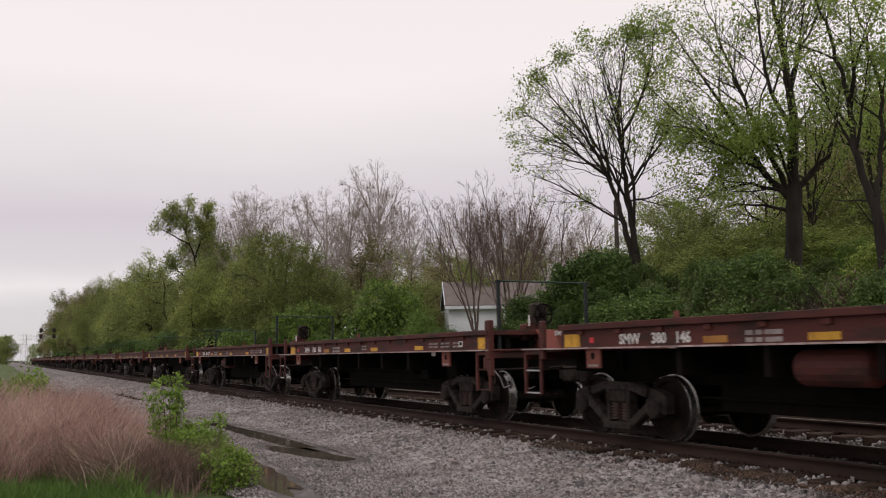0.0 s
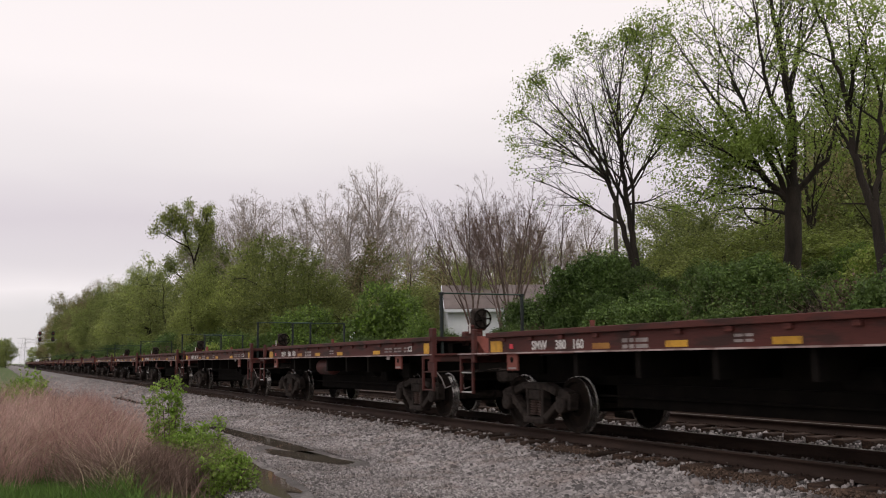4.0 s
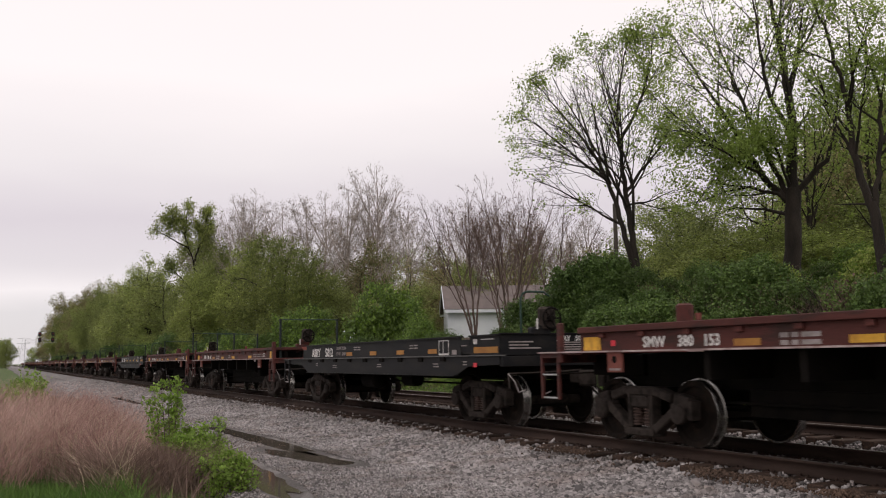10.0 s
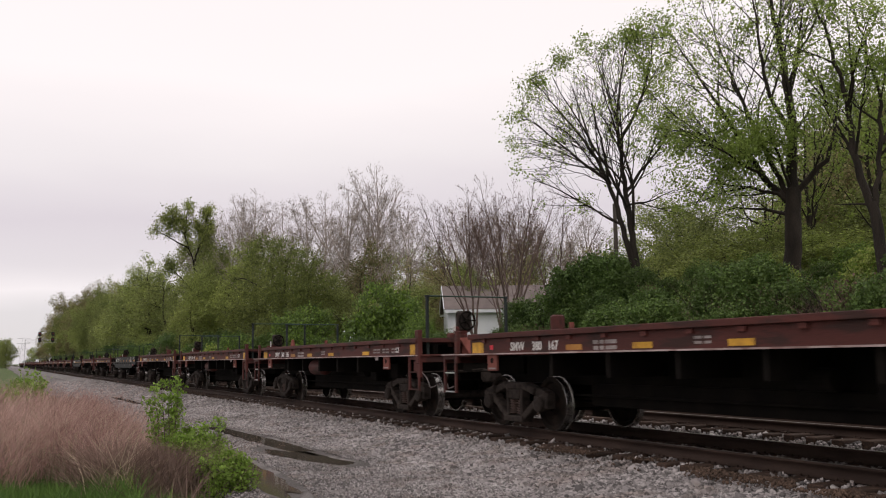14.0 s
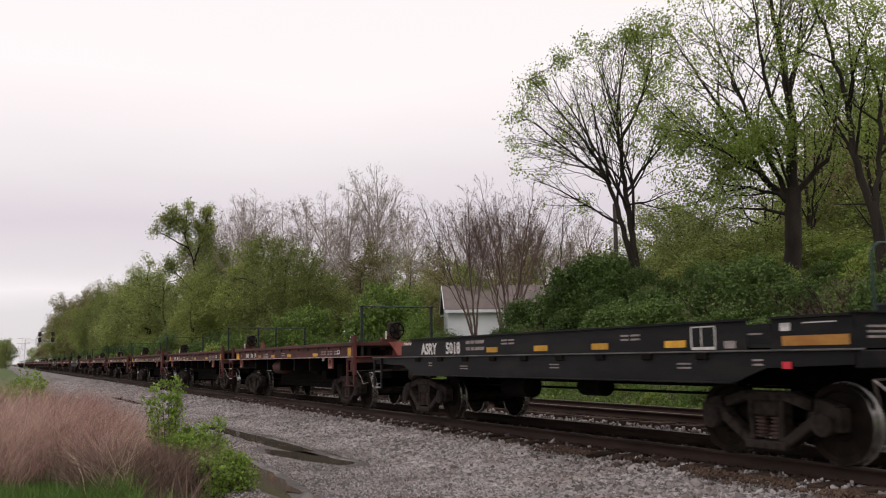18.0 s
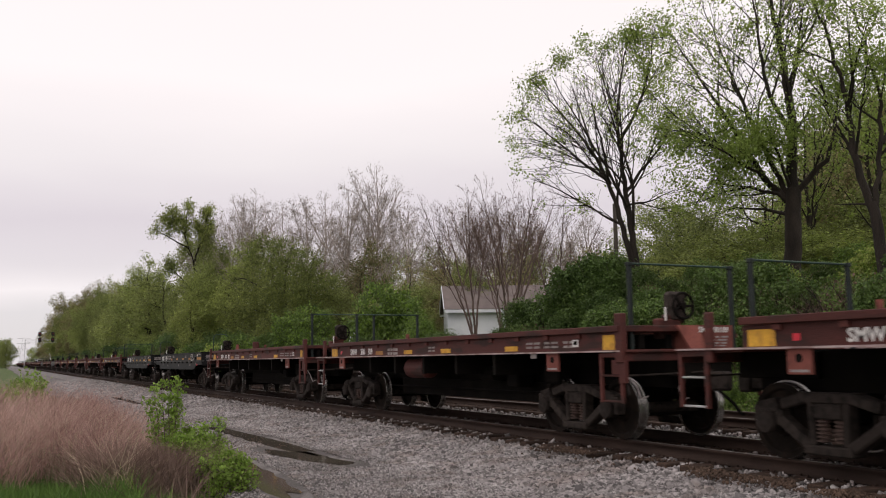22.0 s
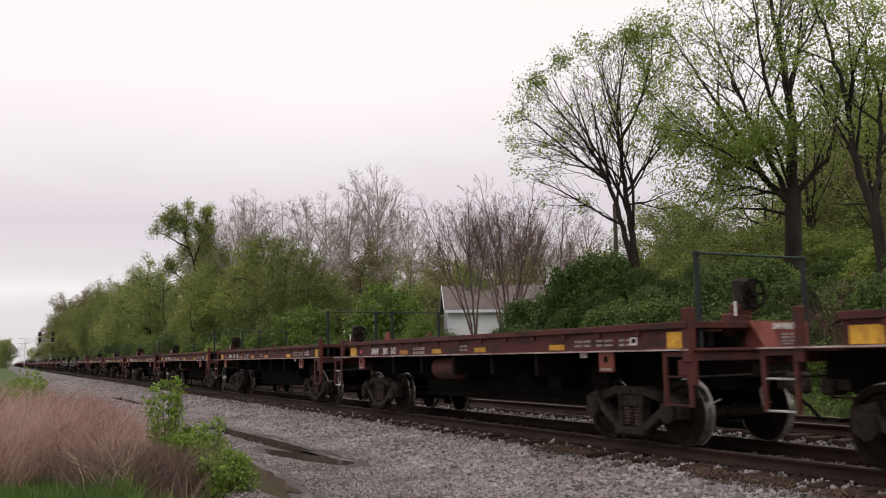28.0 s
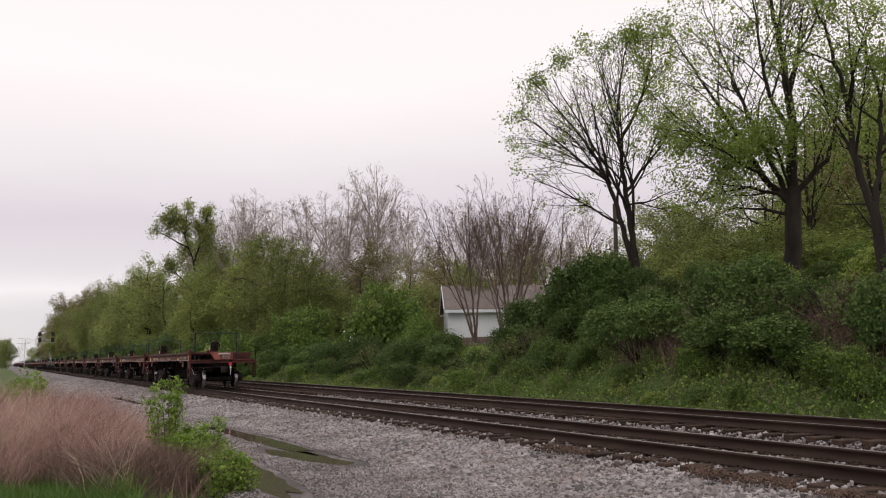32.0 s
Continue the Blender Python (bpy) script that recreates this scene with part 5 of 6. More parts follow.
    fan_tree("tree", "large forked tree with fresh green leaves on the bank", pose(22, 20.1, 3.1), r, "bark",
             [(P((0.0, -0.6), (-0.1, 1.0), (-0.18, 2.12), (-0.17, 2.88), (-0.24, 3.3)), 0.29), (P((-0.2, 3.0), (-0.34, 4.96), (-0.27, 6.42), (-0.11, 8.02), (0.07, 9.55), (0.22, 11.5)), 0.19), (P((-0.05, 2.9), (0.31, 3.3), (0.78, 4.07), (1.16, 4.78), (1.63, 5.85), (2.63, 7.6), (3.3, 8.9)), 0.11),
              (P((-0.1, 3.0), (0.1, 3.45), (1.04, 6.12, 0.5), (1.54, 7.68, 0.8), (2.01, 9.16, 1.0), (2.4, 10.6, 1.2)), 0.10), (P((-0.34, 4.96), (0.35, 6.27, -0.5), (0.47, 7.88, -0.7), (0.65, 9.52, -0.8), (0.75, 11.0, -0.9)), 0.085),
              (P((-0.2, 2.9), (-0.61, 3.5), (-1.23, 3.99), (-1.45, 4.4), (-1.6, 5.6, 0.3), (-1.9, 7.2, 0.6)), 0.11), (P((-0.1, 2.9), (0.31, 3.25), (0.91, 3.47, -0.3), (1.8, 3.3, -0.5), (2.68, 2.96, -0.6)), 0.075), (P((0.0, 2.5), (0.69, 2.81, 0.3), (1.5, 2.9, 0.5), (2.34, 2.79, 0.6)), 0.06), (P((-0.27, 6.42), (-0.53, 7.4), (-0.88, 8.14, 0.4), (-1.34, 8.97, 0.6), (-1.6, 10.4, 0.8)), 0.07),
              (P((0.3, 3.4), (1.1, 4.0, -0.9), (2.0, 4.6, -1.5), (3.0, 5.2, -1.8)), 0.07), (P((0.78, 4.07), (1.9, 4.6, 0.4), (3.2, 5.3, 0.5)), 0.06), (P((-0.2, 3.2), (0.2, 4.4, -1.0), (0.5, 5.4, -1.5)), 0.06)],
             [blob(L2, B2, 1.4, 9.0, 0, 3.6, 4.8), blob(L2, B2, -1.0, 8.4, 0, 1.9, 3.8), blob(L2, B2, 2.0, 4.6, 0, 2.3, 1.7), blob(L2, B2, 0.2, 4.9, 0, 1.8, 1.3), blob(L2, B2, -1.4, 5.4, 0.3, 1.4, 2.0), blob(L2, B2, 1.6, 3.2, -0.5, 1.6, 0.7)], tip=0.0065, depth=3, gap=0.42, leaf="leaf", leaf_n=22500, leaf_size=0.08, clump=10, jitter=0.19, spread=(18, 46), droop=0.0, r_trunk=0.15, keep_len=0.7,
             tufts=[(np.array(P((a, z, d))[0]), q, n) for a, z, d, q, n in ((1.8, 5.5, -0.3, 0.75, 260), (1.2, 4.5, -0.9, 0.9, 380), (0.3, 4.9, -1.2, 0.8, 340), (2.6, 4.7, 0, 0.8, 260), (3.2, 5.7, 0.3, 0.6, 180), (-1.0, 6.6, 0.2, 0.5, 140), (1.9, 3.8, -0.4, 0.7, 220))],
             keep=lambda p: r.random() < ((0.9 if p @ L2 < 2.0 and p[2] > 3.6 else 0.38) if p[2] < 5.8 and p @ L2 > -0.4 else 0.45 if p[2] < 5.6 else 0.10 if p @ L2 > -0.6 else 0.16))
    # leaning forked tree with dark bark
    P = lambda *rows: along(L3, B3, *rows)
    fan_tree("tree", "leaning forked tree with dark bark and new leaves", pose(21, 16.1, 2.6), r, "bark",
             [(P((-0.05, -0.6), (0.0, 0.8), (0.03, 2.02), (0.11, 2.68)), 0.17), (P((0.05, 2.3), (0.01, 2.95), (-0.24, 4.25), (-0.3, 5.76), (-0.04, 6.87), (0.23, 8.0), (0.3, 9.5)), 0.085), (P((0.06, 2.3), (0.22, 2.97), (0.49, 3.95), (0.5, 5.2), (0.76, 6.51), (0.92, 7.53), (1.26, 8.59), (1.5, 9.9)), 0.115),
              (P((0.49, 3.95), (0.79, 4.66), (1.09, 5.48), (1.5, 5.98)), 0.06), (P((1.09, 5.48), (1.12, 6.42), (1.5, 7.2)), 0.035), (P((0.11, 2.6), (0.57, 2.77, 0.3), (1.08, 2.77, 0.5)), 0.04), (P((-0.24, 4.25), (-0.7, 5.4, 0.5), (-0.9, 7.0, 0.8)), 0.06), (P((0.5, 5.2), (0.3, 6.4, -0.7), (0.4, 7.6, -1.0)), 0.05)],
             [blob(L3, B3, 0.9, 7.4, 0, 1.5, 2.9), blob(L3, B3, -0.5, 6.6, 0, 1.5, 3.2), blob(L3, B3, 1.0, 4.6, 0.3, 1.0, 1.2)], tip=0.006, depth=3, gap=0.5, leaf="leaf", leaf_n=11500, leaf_size=0.07, clump=10, jitter=0.17, spread=(20, 50), droop=0.0, r_trunk=0.08, keep_len=0.65, keep=lambda p: r.random() < (0.8 if p @ L3 < 0.9 else 0.35))
    # leafy trees close behind, closing the view between the trunks
    for x, y, h, w, n in ((29.5, 25.8, 9.6, 2.3, 2600), (30, 23.2, 10.6, 2.4, 3200), (28, 20.6, 9.4, 2.2, 3600), (31, 29.5, 7.4, 2.2, 2600)):
        stem = [(0, 0, -0.5), (0.05, 0, h * 0.25), (0, 0.1, h * 0.5), (0.1, 0, h * 0.85)]
        arms = [([stem[2 if i % 2 else 1], (math.cos(2.1 * i) * w * 0.4, math.sin(2.1 * i) * w * 0.4, h * 0.55), (math.cos(2.1 * i) * w * 0.65, math.sin(2.1 * i) * w * 0.65, h * 0.85)], 0.06) for i in range(4)]
        fan_tree("tree", "slim leafy tree behind the bank shrubs", pose(x, y, ground_z(x, y)), r, "bark", [(stem, 0.14)] + arms, [(0, 0, h * 0.62, w, w, h * 0.4)], tip=0.009, depth=2, gap=0.75, group="trees behind the bank", leaf="leaf", leaf_n=n, clump=10, jitter=0.24, r_trunk=0.12, leaf2="leaf_olive", share=0.3)
    # multi-stemmed budding trees before the house
    for x, y, h, st, tilt in ((27, 50.2, 11.0, 4, (-0.5, 0.3)), (27, 45.6, 10.8, 4, (0.0, 0.0)), (28.4, 48.6, 10.6, 3, (0.1, 0.0)), (30.5, 46.2, 9.4, 3, (0.1, -0.1)), (33, 57, 11.5, 3, (-0.2, 0.1))):
        limbs = [([(0, 0, -0.4), (0.02, 0, 0.7)], 0.13)]
        for i in range(st):
            a = 6.28 * i / st + r.uniform(-0.4, 0.4)
            k = r.uniform(0.75, 1.25) * h * 0.31
            limbs.append(([(0.02, 0, 0.3)] + [(math.cos(a) * k * q ** 1.2 + tilt[0] * h * 0.2 * q, math.sin(a) * k * q ** 1.2 + tilt[1] * h * 0.2 * q, 0.4 + (h - 0.8) * q) for q in (0.2, 0.45, 0.7, 0.95)], 0.08))
        fan_tree("budding_tree", "small multi-stemmed tree with reddish buds and no leaves", pose(x, y, ground_z(x, y)), r, "bark_red", limbs, [(tilt[0] * h * 0.12, tilt[1] * h * 0.12, h * 0.66, h * 0.36, h * 0.36, h * 0.40)], tip=0.0065, depth=3, gap=0.46,
                 group="budding trees before the house", leaf="bud", leaf_n=3000, leaf_size=0.055, jitter=0.07, clump=3, spread=(14, 36), droop=0.02, r_trunk=0.07, keep_len=0.68)


BARE = [(26.0, 127, 22.5), (29, 124, 20.5), (40, 99.1, 23.6), (40.5, 103, 21.8), (36, 98.2, 20.0), (38, 112.4, 22.5), (38, 119.8, 22.6), (27, 106.6, 20.5), (27, 112.3, 20.8), (40, 89.9, 17.2), (38, 132.6, 24.4), (44, 64.8, 11.3), (46, 80, 15.5)]
LEAFY = [(26, 163.0, 19.0, 2), (26, 136.5, 20.6, 0), (25, 116.0, 16.6, 0), (24, 99.6, 14.5, 1), (24, 88.8, 13.8, 1), (24, 81.4, 12.1, 1), (25, 77.6, 10.5, 1)]
LEAFY += [(27, 77.4, 8.4, 0), (30, 71.2, 6.2, 2), (31, 68.1, 6.4, 0), (24, 168.1, 20.8, 2), (23, 174.8, 18.3, 0), (22, 187.2, 17.1, 2), (40, 122.0, 15.3, 0), (44, 118.9, 15.9, 2)]
LEAFY += [(48, 115.9, 16.6, 0), (52, 117.1, 16.9, 2), (56, 116.0, 17.3, 2), (60, 114.8, 15.7, 0), (64, 111.8, 15.5, 2), (58, 92.3, 13.6, 0), (52, 76.7, 11.7, 2)]
LEAFY += [(22, 524, 24.5, 3), (22, 446, 28.5, 3), (23, 386, 29.6, 3), (24, 350, 27, 3), (23, 303, 24.8, 3), (24, 270, 21.5, 3), (23, 241, 20.2, 0), (23, 205, 17.8, 1), (34, 88, 13.0, 3), (36, 72, 9.5, 3), (35, 66, 8.2, 0)]
LEAFY += [(40, 48.4, 10.7, 2), (38, 44.0, 10.5, 0), (38, 40.2, 10.5, 2), (36, 35.1, 8.5, 2), (38, 34.6, 9.1, 0), (36, 30.7, 6.9, 2), (36, 28.4, 6.5, 0), (35, 26.2, 5.7, 2), (34, 37.4, 8.4, 0), (34, 28.1, 5.2, 1)]
LEAFY += [(40, 33.5, 12.5, 0), (42, 31, 13.0, 0), (19.4, 103, 11.5, 1), (21.4, 108, 13.5, 0), (22.6, 112, 15.0, 1), (37, 31.5, 12.0, 4), (36.5, 28.6, 11.6, 4), (40, 31, 13.0, 4), (43, 33, 14, 4), (42, 71, 12, 4), (46, 75, 13, 4), (38, 78, 12.5, 4), (51, 73, 12, 4), (33, 74, 9.5, 4)]
LEAFY += [(31, 38.6, 6.7, 1), (31, 35.4, 5.7, 1), (30, 31.5, 4.5, 1), (31, 30.1, 3.9, 1), (30, 26.3, 3.3, 1), (29, 23.6, 2.7, 1), (30, 22.9, 2.8, 1), (40, 43.8, 7.9, 2), (40, 34.3, 6.5, 2), (38, 50.5, 7.6, 0)]


def build_woods():
    r = np.random.default_rng(33)
    bare, green = [], []
    for i in range(3):
        limbs = [([(0, 0, -0.4), (0.1, 0, 4.0), (0, 0.1, 8.0), (0.2, 0, 13.0), (0.1, 0.2, 19.0)], 0.22)]
        for k in range(7):
            a, z = 2.4 * k + i, 5.0 + 1.3 * k
            w = 4.8 - 0.3 * k
            limbs.append(([(0.05, 0.05, z), (math.cos(a) * w * 0.35, math.sin(a) * w * 0.35, z + 1.8), (math.cos(a) * w * 0.75, math.sin(a) * w * 0.75, z + 4.2), (math.cos(a) * w, math.sin(a) * w, z + 6.0)], 0.10))
        bare.append(fan_tree("bare_tree", "tall pale bare tree with a haze of catkins", pose(0, 0, -60), r, "bark_pale", limbs, [(0, 0, 13.2, 4.8, 4.8, 7.4), (r.uniform(-2, 2), r.uniform(-2, 2), 9.5, 3.0, 3.0, 3.5)], tip=0.0125, depth=3, gap=0.62, group="trees of the wood", leaf="bud_pale", leaf_n=6500, leaf_size=0.085,
                             clump=4, jitter=0.22, spread=(18, 48), droop=0.01, r_trunk=0.15, keep_len=0.72))
    for i in range(5):
        leaf = ("leaf_olive", "leaf_wood", "leaf_olive", "leaf_brown", "leaf_brown")[i]
        blobs = [(r.uniform(-1.6, 1.6), r.uniform(-1.6, 1.6), z, w, w, w * 0.85) for z, w in ((3.2, 2.6), (5.2, 3.0), (6.6, 3.0), (8.2, 2.8), (9.6, 2.5), (11.6, 2.0))]
        green.append(make_tree("wood_tree", ("olive-green tree coming into leaf", "fresh green tree in young leaf", "thin olive-green tree", "brownish budding tree", "hazy brown-green tree with thin young leaves")[i] + " in the wood", pose(0, 0, -60), r, "bark", leaf, (25000, 24000, 13000, 20000, 9000)[i], 0.155,
                               [[(0, 0, -0.4), (0.1, 0, 1.2), (0, 0.1, 2.4), (0, 0, 4.0)], [(0, 0.1, 2.4), (0.7, 0.5, 4.5), (1.0, 0.8, 7.0)], [(0, 0, 4.0), (-0.5, 0.3, 7.0), (-0.4, 0.2, 9.5)]], blobs, 1100, 0.2, step=0.4, reach=2.6, kill=0.7, tip=0.012,
                               group="trees of the wood", jitter=0.34, hollow=0.2, clump=14, leaf2=("leaf_wood", "leaf_olive", "leaf_wood", "leaf_olive", "leaf_olive")[i], share=0.3))
    P = lambda *rows: [np.array((-0.985 * a, 0.174 * a, z)) for a, z in rows]
    fan_tree("wood_tree", "tall round-crowned tree in young leaf standing over the wood", pose(21.2, 115, ground_z(21.2, 115)), r, "bark",
             [(P((-1.7, -1.0), (-1.2, 6), (-0.3, 13.0), (0.9, 16.4), (2.1, 18.2), (2.9, 19.8)), 0.26), (P((-0.3, 13.0), (-1.2, 16.0), (-1.7, 18.0), (-2.0, 20.0)), 0.16), (P((0.3, 14.8), (2.0, 15.6), (3.6, 16.6), (4.6, 17.2)), 0.13), (P((0.9, 16.4), (0.7, 18.6), (0.4, 20.6)), 0.12),
              (P((-1.0, 8.5), (1.2, 11.0), (3.2, 12.8)), 0.12)],
             [(-2.4, 0.4, 18.8, 3.3, 3.3, 3.1), (1.2, -0.1, 19.0, 3.5, 3.5, 2.9), (-4.0, 0.7, 15.6, 2.2, 2.2, 2.6), (-2.0, 0.3, 12.4, 2.4, 2.4, 1.8), (1.0, 0, 15, 2.2, 2.2, 3.0)], tip=0.02, depth=3, gap=0.7, group="trees of the wood", leaf="leaf_wood", leaf2="leaf_olive", share=0.35,
             leaf_n=16000, leaf_size=0.17, clump=10, jitter=0.36, r_trunk=0.15, spread=(20, 55), keep_len=0.65)
    for x, y, h in BARE:
        place(bare[int(r.integers(3))], x, y, h / 20 * r.uniform(0.9, 1.1), r.uniform(0, 6.28), h / 19)
    for x, y, h, k in LEAFY:
        wide = h / 14 if h > 8 else 0.75
        place(green[k], x, y, wide * r.uniform(0.9, 1.1), r.uniform(0, 6.28), h / 14)
    y = 190
    while y < 400:
        for lat, k0 in ((21.5, 1.1 if y < 230 else 1.45), (27, 1.35 if y < 230 else 1.8), (36, 1.5 if y < 230 else 1.9)):
            k = int(r.integers(4)) if y > 240 else int(r.integers(3))
            place(green[k], lat + r.uniform(-2, 2), y + r.uniform(-5, 5), r.uniform(1.2, 1.6), r.uniform(0, 6.28), k0 * r.uniform(0.85, 1.05))
        y += 11 + y * 0.025
    for x, yy in ((2.0, 430), (-1.0, 445), (-3.5, 438), (-6, 440), (-9, 436), (-12, 450), (0.5, 452), (-5, 455), (24, 620), (33, 640), (42, 660), (20, 700)):
        place(green[0], x, yy, 1.2, x, 1.05, sink=1.0)
    y = 78
    while y < 330:
        for lat, h in ((25, 0.42), (31, 0.5), (42, 0.62)):
            place(green[int(r.integers(3))], lat + r.uniform(-2, 2), y + r.uniform(-2, 2), r.uniform(0.8, 1.1), r.uniform(0, 6.28), h * r.uniform(0.8, 1.15))
        y += 6 + y * 0.03
    for o in bare + green:
        i = (bare + green).index(o)
        o.matrix_basis = pose(50 + 9 * i, 95, ground_z(50 + 9 * i, 95))


def build_shrubs():
    r = np.random.default_rng(5)
    kinds = [make_bush(r, 1.5, 2.0, 10000, "leaf_mid", 0.085, "leafy green shrub on the railway bank", leaf2="leaf_bright"), make_bush(r, 1.7, 2.4, 11000, "leaf_dark", 0.085, "dark green dense shrub on the railway bank", leaf2="leaf_mid"),
             make_bush(r, 1.3, 1.6, 8500, "leaf_mid", 0.08, "low tangled green shrub on the railway bank", leaf2="leaf_dark"), make_bush(r, 1.4, 2.2, 4500, "leaf_mid", 0.08, "half-bare brown and green shrub on the bank", stems=30, leaf2="bud"),
             make_bush(r, 1.6, 2.6, 12000, "leaf_dark", 0.09, "tall dark green bush at the bank's top"), make_bush(r, 1.5, 1.7, 8000, "leaf_wood", 0.085, "yellow-green young shrub on the railway bank", leaf2="leaf_bright")]
    rows = ((17.3, 0.30, (0, 5, 2)), (17.9, 0.55, (0, 2, 1)), (18.9, 0.8, (1, 2, 3, 1)), (20.0, 0.8, (1, 2, 3, 4)), (21.4, 0.7, (1, 0, 3, 5)), (23.4, 0.6, (0, 2, 5)), (26, 0.7, (0, 5, 0)))
    y = 6.0
    while y < 75:
        for lat, s, ks in rows:
            k = ks[int(r.integers(len(ks)))]
            low = 0.7 if y > 33 and lat > 20.5 else 1.0
            if 34 < y < 62 and 0.49 < lat / y < 0.61:
                low = 0.4
            place(kinds[k], lat + r.uniform(-0.5, 0.5), y + r.uniform(-0.9, 0.9), s * r.uniform(0.85, 1.3), r.uniform(0, 6.28), low * s * r.uniform(0.75, 1.15), sink=0.15)
        y += 1.35 + y * 0.02
    for x, yy, h in ((20.8, 29.3, 2.4), (21.2, 28.8, 2.6), (21.6, 28.3, 2.2), (20.2, 29.0, 1.5), (19.6, 29.2, 1.3), (20.4, 27.4, 1.5), (22, 55.2, 4.4), (26.2, 61.5, 4.2), (24.3, 63.6, 1.5), (22, 69.2, 3.9), (21, 68.3, 3.7), (22, 48.4, 2.2), (20.5, 34.0, 1.3), (21, 33.0, 1.4), (23, 53.7, 1.4)):
        k = 4 if yy < 33 else 0
        place(kinds[k], x, yy, h / 2.1, r.uniform(0, 6.28), h / (2.3 if k else 1.8), sink=0.2)
    y = 76
    while y < 330:
        for lat in (17.5, 20.5):
            place(kinds[int(r.integers(6))], lat + r.uniform(-0.8, 0.8), y + r.uniform(-2, 2), r.uniform(1.5, 2.3), r.uniform(0, 6.28), r.uniform(1.4, 2.0), sink=0.3)
        y += 4 + y * 0.02
    for i, o in enumerate(kinds):
        o.matrix_basis = pose(24.6, 3.0 - 3 * i, 3.3)


def build_foreground():
    r = np.random.default_rng(9)
    # bright sapling bush at the path's edge
    bush = thing("sapling_bush", pose(2.5, 13.6, -0.45), "bright green leafy sapling bush beside the gravel path", "bush")
    lines, pts = [], []
    for i in range(62):
        tall = i < 9
        if tall:
            bx, by, hgt = r.normal(-0.20, 0.05), r.normal(0.1, 0.15), r.uniform(1.1, 1.52)
        else:
            q = r.random()
            bx, by = -0.08 + 0.32 * q + r.normal(0, 0.17), 0.2 - 2.0 * q + r.normal(0, 0.3)
            hgt = r.uniform(0.55, 1.0) * (0.95 - 0.45 * q)
        p, rad = limb(r, (bx, by, -0.05), (r.normal(0, 0.05 if tall else 0.16), r.normal(0, 0.05 if tall else 0.14), 1), hgt, 0.011, 0.003, 7, 0.05 if tall else 0.08, 0.02)
        lines.append((p, rad, 5))
        for k in range(1, 8):
            for j in range(4 if tall else 6):
                d = r.normal(size=3)
                d[2] = abs(d[2]) * 0.6
                d /= np.linalg.norm(d)
                ln = r.uniform(0.08, 0.18 if tall else 0.3) * (1.15 - 0.085 * k)
                lines.append((np.array([p[k], p[k] + d * ln * 0.6, p[k] + d * ln]), [0.004, 0.003, 0.002], 3))
                pts.extend(p[k] + d * ln * f for f in r.uniform(0.15, 1.05, 11))
    part("stemwork", tubes_mesh("stemwork", lines, M["bark_red"]), None, bush)
    pts = np.array(pts)
    part("foliage", leaves_mesh("foliage", pts + r.normal(0, 0.03, pts.shape), 0.042, M["leaf_bright"], r, droop=0.1), None, bush, "bright spring leaves")

    def field(x0, x1, y0, y1, dens, grow):
        def seat(rr, n):
            x, y = rr.uniform(x0, x1, n), y0 + (y1 - y0) * rr.random(n) ** 1.6
            e = np.array([noise.noise((a * 0.7, b * 0.45, 1.0)) for a, b in zip(x, y)])
            ok = (e > dens) & (x < np.where(y > 26, 3.3, np.where(y > 14.8, 2.75, 1.5)) + 0.3 * e)
            return np.stack([x, y, -0.45 + 0 * x], 1)[ok], (np.interp(x, [-2, 0.5, 2.8], [1.12, 1.0, 0.72]) + grow * e)[ok]
        return seat
    blades("dry_grass", 42000, r, field(-5, 3.1, 12.6, 38, -0.42, 0.75), 0.98, 0.0042, "dry", "tall dry reddish-brown grass on the verge", lean=0.5)
    blades("straw", 5200, r, field(-4, 3.0, 11.8, 24, -0.15, 0.5), 0.85, 0.0055, "straw", "bent pale dead straw among the grass", lean=0.85)
    blades("green_grass", 26000, r, field(-4, 2.6, 8.6, 13.8, -0.95, 0.8), 0.40, 0.007, "grass", "fresh green grass in front of the dry stalks", lean=0.4)
    blades("green_tufts", 5000, r, field(-4, 2.7, 9.2, 13.8, 0.05, 1.2), 0.42, 0.008, "grass_light", "taller light green tufts at the dry grass's foot", lean=0.45)
    blades("dead_stalks", 6500, r, lambda rr, n: (np.stack([rr.normal(1.75, 0.33, n), rr.normal(12.9, 0.55, n), np.full(n, -0.46)], 1), np.ones(n)), 0.62, 0.0045, "dead", "brown tangled dead stalks beside the bush", lean=0.75)
    blades("green_undergrowth", 9000, r, field(-5, 3.0, 14, 40, -0.2, 0.3), 0.5, 0.007, "grass", "green shoots among the dry grass", lean=0.3)

    def bank(rr, n):
        x, y = rr.uniform(15.6, 18.6, n), 9 + 50 * rr.random(n) ** 1.4
        z = np.array([ground_z(a, b) for a, b in zip(x, y)])
        return np.stack([x, y, z - 0.02], 1), np.ones(n)
    def rough(rr, n):
        x, y = 16.2 + 6.3 * rr.random(n) ** 1.5, 8 + 55 * rr.random(n) ** 1.35
        e = np.array([noise.noise((a * 0.9, b * 0.9, 4.0)) for a, b in zip(x, y)])
        z = np.array([ground_z(a, b) for a, b in zip(x, y)])
        top = np.clip((x - 16.0) * 0.35, 0.15, 0.6) * (0.75 + 1.2 * e)
        return np.stack([x, y, z + np.maximum(0.02, top) * rr.random(n) ** 0.6], 1)
    cover = new("undergrowth", leaves_mesh("undergrowth", rough(r, 110000), 0.072, None, r, mats=[M["leaf_mid"], M["leaf_bright"]], share=0.25))
    tagged(cover, "low tangled green undergrowth covering the bank", "undergrowth", kind="stuff")
